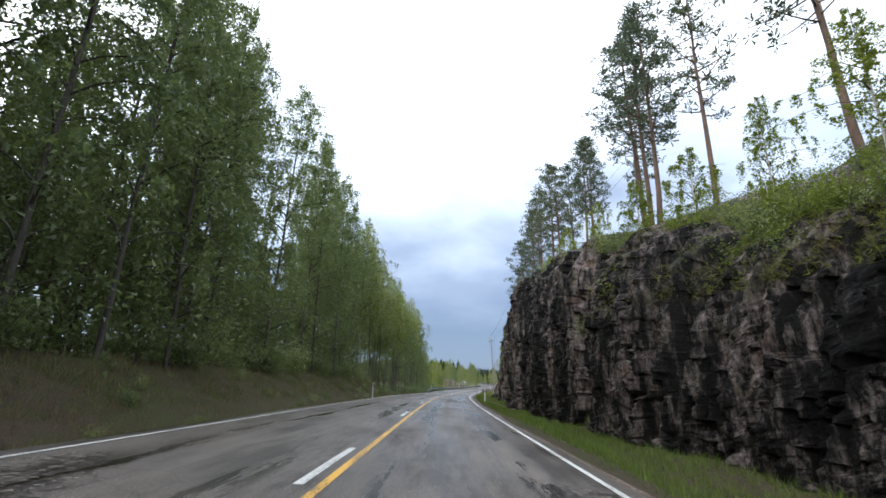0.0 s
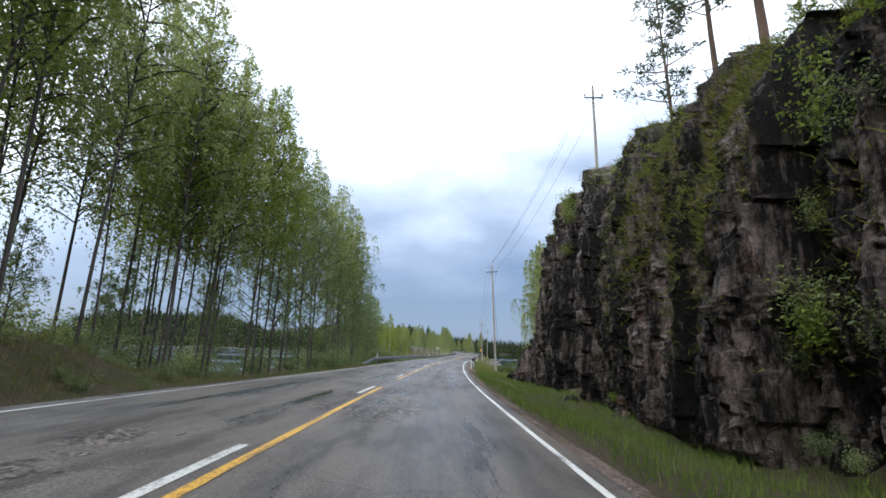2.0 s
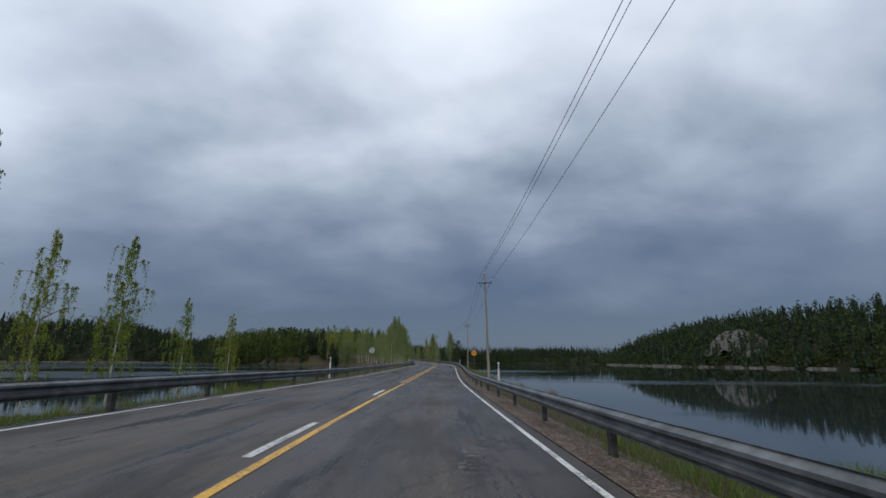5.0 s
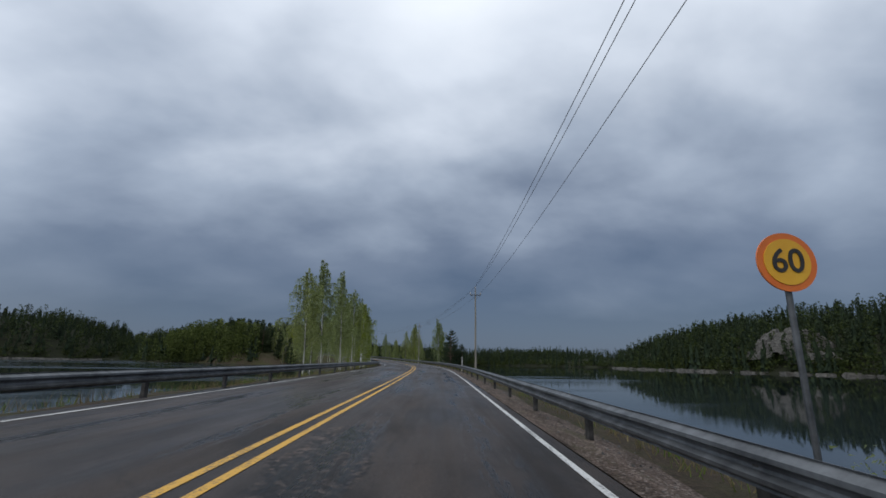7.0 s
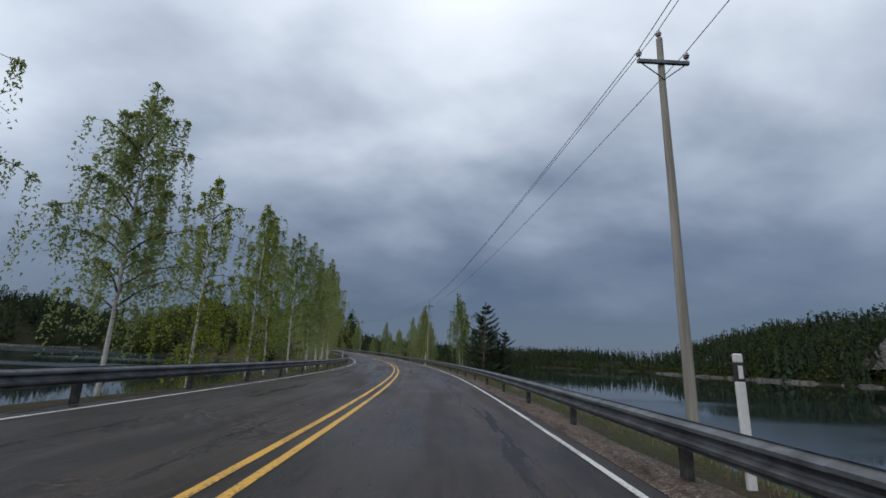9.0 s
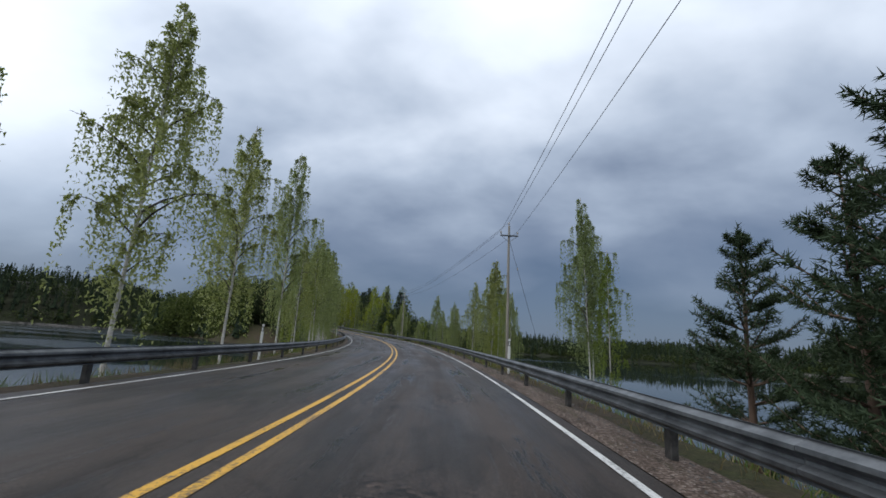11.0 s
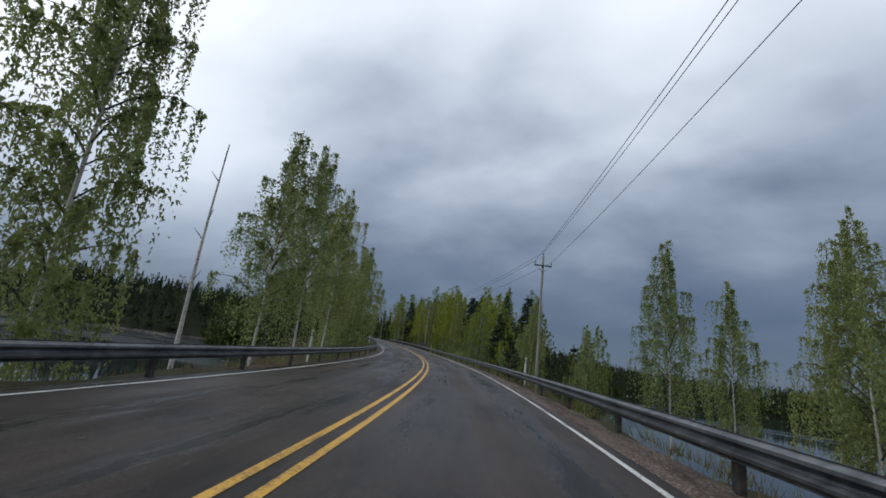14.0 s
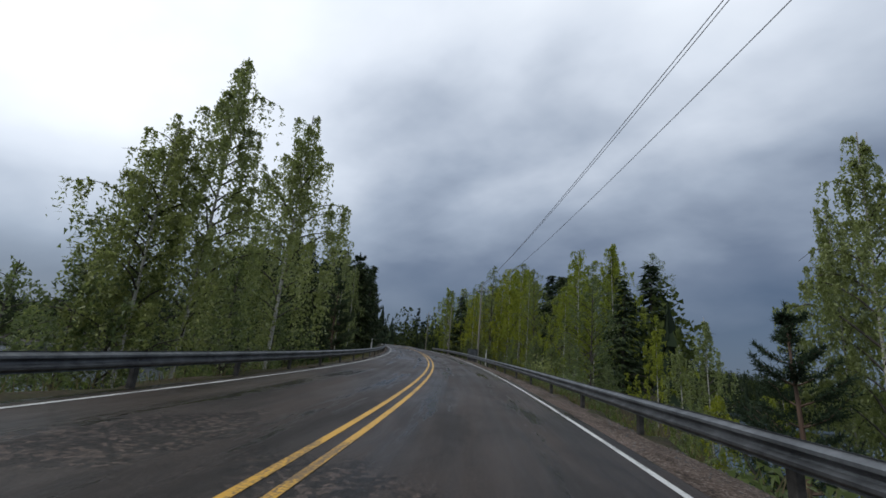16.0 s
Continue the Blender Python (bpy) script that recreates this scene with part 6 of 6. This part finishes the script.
for i in range(70):
    WOOD_EDGE.append((rnd.uniform(0, 66), -rnd.uniform(6.2, 9.4), rnd.uniform(0.25, 0.7), rnd.choice((1, 1, 2)), None))
for i in range(26):
    WOOD_EDGE.append((rnd.uniform(86, 116), -rnd.uniform(7.6, 10.5), rnd.uniform(1.3, 2.6), 1, None))
scrub("wood_undergrowth", WOOD_EDGE, "dense dark green undergrowth along the wood's edge")
for s, lat, tall in ((98.2, 8.6, 1.3), (99, 9.6, 1.6), (100.6, 8.6, 1.2), (101.4, 9.8, 1.3), (97.4, 7.6, 1.0), (96, 9.4, 1.4), (106, 8.6, 0.7), (110, 9.2, 0.6), (99.4, 7.7, 0.9)):
    bush(s, lat, tall, 3, "dense dark green bush on the grassy lake shore", "bushes on the shore")


def rock_bushes():
    """Tufts of bush that cling to ledges of the cutting."""
    spots = [(rnd.uniform(2, 18), rnd.uniform(3.8, 7.4)) for _ in range(64)] + [(rnd.uniform(53, 64), rnd.uniform(1, 9.8)) for _ in range(58)] \
        + [(rnd.uniform(18, 54), rnd.uniform(9.6, 12)) for _ in range(20)] + [(rnd.uniform(66, 80), rnd.uniform(7, 11.4)) for _ in range(10)] + [(rnd.uniform(14, 24), rnd.uniform(1.5, 5)) for _ in range(8)] \
        + [(rnd.uniform(0, 76), rnd.uniform(0.0, 0.3)) for _ in range(12)]
    for s, up in spots:
        up = min(up, float(rock_top(s)) + 0.2)
        lat = float(rock_foot(s)) + float(rock_lean(np.array(s))) * (up + 0.8) + 0.9 * min(1.0, (up + 0.8) / (float(rock_top(s)) + 0.8)) ** 7 * (s < 70) + 0.1
        if up <= 0.5:
            lat -= 0.5
        z = float(np.interp(s, RS, RZ)) + 4.6 * float(np.interp(s, RS, RF)) + up - 0.35
        ROCK_PLANTS.append((s, lat, rnd.uniform(0.6, 1.4) * (0.4 if up <= 0.5 else 1), rnd.choice((0, 0, 2, 1)), z))
    scrub("ledge_plants", ROCK_PLANTS, "small leafy bushes and ferns clinging to the rock")


rock_bushes()

# ---- grass ----


def grass(name, spans, count, tall, mat, seed, label):
    rng = np.random.default_rng(seed)
    S, L = [], []
    for sa, sb, la, lb, share in spans:
        k = int(count * share)
        c = rng.uniform((sa, la), (sb, lb), (max(1, k // 9), 2))
        pts = c[rng.integers(0, len(c), k)] + rng.normal(0, (0.22, 0.12), (k, 2))
        S.append(pts[:, 0])
        L.append(pts[:, 1])
    S, L = np.concatenate(S), np.concatenate(L)
    h = np.interp(S, RS, RH)
    x, y = np.interp(S, RS, RX) + L * np.cos(h), np.interp(S, RS, RY) + L * np.sin(h)
    z = terrain(x, y)
    ok = (z > LAKE) & (np.abs(L) > 4.25)
    x, y, z = x[ok], y[ok], z[ok]
    n = len(x)
    a, t = rng.uniform(0, 6.283, n), tall * rng.uniform(0.45, 1.3, n)
    w = 0.006 + 0.011 * t
    lean = rng.normal(0, 0.35, (n, 2)) * t[:, None]
    base = np.column_stack([x, y, z - 0.04])
    side = np.column_stack([np.cos(a) * w, np.sin(a) * w, 0 * a])
    tip = base + np.column_stack([lean, t])
    V = np.stack([base - side, base + side, tip], 1).reshape(-1, 3)
    tagged(new(name, quick_mesh(name, V, np.arange(len(V)).reshape(-1, 3), mat)), label, "grass", kind="stuff")


grass("verge_grass", ((-12, 86, 4.35, 6.9, 0.28), (48, 86, 6.4, 8.8, 0.08), (-8, 26, 6.3, 8.9, 0.09), (26, 50, 6.2, 7.5, 0.04), (84, 126, 4.5, 10.5, 0.24), (-14, 70, -9.2, -4.95, 0.23), (70, 140, -9, -4.95, 0.1), (126, 372, 5.0, 7.4, 0.09), (126, 380, -7.4, -5.2, 0.07)), 150000, 0.22, M["grass"], 3,
      "fresh green grass on the road verges")
grass("dry_grass", ((-14, 90, -9.2, -4.95, 0.34), (84, 126, 4.4, 8, 0.14), (126, 372, 4.85, 6.6, 0.3), (126, 380, -6.8, -5.05, 0.22), (-14, 70, -9.6, -5.2, 0.8)), 36000, 0.28, M["straw"], 4, "pale dry grass tufts along the verges")

# ---- shore stones ----
STONES = [boulder_mesh("shore_stone", 200 + i, (0.5, 0.42, 0.32), M["stone"], 2) for i in range(5)]
for i in range(90):
    left = rnd.random() < 0.55
    s = rnd.uniform(140, 350)
    lat = -rnd.uniform(7.6, 10.2) if left else rnd.uniform(8.0, 10.4)
    p = on_road(s, lat)
    o = tagged(new("shore_stone", rnd.choice(STONES)), "grey granite stone at the water's edge", "stone", "stones on the shore")
    k = rnd.uniform(0.5, 1.7)
    o.matrix_world = pose(p[0], p[1], max(ground_z(p[0], p[1]), LAKE - 0.15), 0, 0, rnd.uniform(0, 360)) @ Matrix.Diagonal((k, k, k, 1))
for i in range(14):
    s, lat = rnd.uniform(2, 78), 0
    lat = float(rock_foot(s)) - rnd.uniform(0.1, 0.8)
    p = on_road(s, lat)
    o = tagged(new("fallen_stone", rnd.choice(STONES)), "broken granite block at the rock's foot", "stone", "blocks under the rock")
    k = rnd.uniform(0.5, 1.3)
    o.data = o.data.copy()
    o.data.materials[0] = M["rock"]
    o.matrix_world = pose(p[0], p[1], ground_z(p[0], p[1]) + 0.02, rnd.uniform(0, 40), 0, rnd.uniform(0, 360)) @ Matrix.Diagonal((k, k, k, 1))




def loose_gravel():
    """Pebbles and clods that lie on the shoulder and along the barrier posts."""
    rng = np.random.default_rng(31)
    n = 9000
    s, lat = rng.uniform(100, 372, n), 3.95 + 1.2 * rng.beta(2.0, 1.2, n)
    up = np.interp(lat, [3.86, 4.2, 4.75, 5.3], [-0.05, -0.045, -0.09, -0.3])
    c = on_road(s, lat) + np.column_stack([0 * s, 0 * s, up])
    r = 0.008 + 0.03 * rng.random((n, 1)) ** 3
    dirs = np.array([(1, 0, 0), (0, 1, 0), (-1, 0, 0), (0, -1, 0), (0, 0, 0.8)], float)
    V = c[:, None] + r[:, None] * dirs[None] * rng.uniform(0.6, 1.4, (n, 5, 1))
    F = (np.array([(0, 1, 4), (1, 2, 4), (2, 3, 4), (3, 0, 4)])[None] + 5 * np.arange(n)[:, None, None]).reshape(-1, 3)
    tagged(new("loose_gravel", quick_mesh("loose_gravel", V.reshape(-1, 3), F, M["stone"])), "loose pebbles on the gravel shoulder", "gravel", kind="stuff")


loose_gravel()

# ---- small things ----


def motor_boat(x, y, turn):
    base = new("motor_boat")
    base.matrix_world = pose(x, y, LAKE, 0, 0, turn)
    tagged(base, "small white motor boat moored by the far shore", "boat")
    t = np.linspace(0, 1, 9)
    half = 1.15 * np.sqrt(np.clip(1 - t ** 2.6, 0, 1)) + 0.02
    rows = [np.column_stack([w * half, t * 6 - 2, np.full(9, z) + 0.35 * t ** 2 * (z > 0)]) for w, z in ((0.2, -0.25), (0.85, 0.1), (1.0, 0.8), (0.93, 0.82), (0.8, 0.45))]
    V = np.concatenate([np.stack(rows, 1).reshape(-1, 3), np.stack([r * (-1, 1, 1) for r in rows], 1).reshape(-1, 3)])
    f = grid_faces(9, 5)
    child("hull", quick_mesh("hull", V, np.concatenate([f, f[:, ::-1] + 45]), M["boat"], True), base)
    bm = bmesh.new()
    box_bm(bm, (1.3, 2.0, 1.0), (0, 0.6, 1.1), 0.12)
    cabin = part("cabin", bm, M["boat"], base)
    bm = bmesh.new()
    box_bm(bm, (1.34, 1.5, 0.35), (0, 0.6, 1.25), 0.04)
    part("cabin_window", bm, M["black"], cabin, "dark cabin window band")


motor_boat(-118, 505, 70)


def roadside_cabinet(s, lat):
    base = new("roadside_cabinet")
    base.matrix_world = standing(s, lat, -0.2)
    tagged(base, "grey metal utility cabinet beside the road", "cabinet")
    bm = bmesh.new()
    box_bm(bm, (1.1, 0.5, 1.1), (0, 0, 0.75), 0.03)
    part("body", bm, M["zinc"], base)
    bm = bmesh.new()
    box_bm(bm, (1.2, 0.6, 0.06), (0, 0, 1.33), 0.015)
    part("lid", bm, M["zinc"], base)
    bm = bmesh.new()
    box_bm(bm, (1.0, 0.4, 0.4), (0, 0, 0.1), 0.02)
    part("plinth", bm, M["stone"], base)


roadside_cabinet(390.5, 5.6)


def plain_pole(s, lat, tall):
    base = new("lamp_post")
    base.matrix_world = standing(s, lat, -0.2)
    tagged(base, "slim grey roadside pole with a short lamp arm", "lamp post")
    z = np.linspace(-0.3, tall, 6)
    child("shaft", quick_mesh("shaft", *tube(np.column_stack([0 * z, 0 * z, z]), np.linspace(0.1, 0.06, 6), 10), M["pole"], True), base)
    bm = bmesh.new()
    box_bm(bm, (1.2, 0.05, 0.05), (-0.55, 0, tall - 0.05), 0.01)
    arm = part("arm", bm, M["zinc"], base)
    bm = bmesh.new()
    box_bm(bm, (0.5, 0.2, 0.1), (-1.2, 0, tall - 0.02), 0.03)
    part("lamp_head", bm, M["zinc"], arm)


plain_pole(417, 6.4, 8.6)
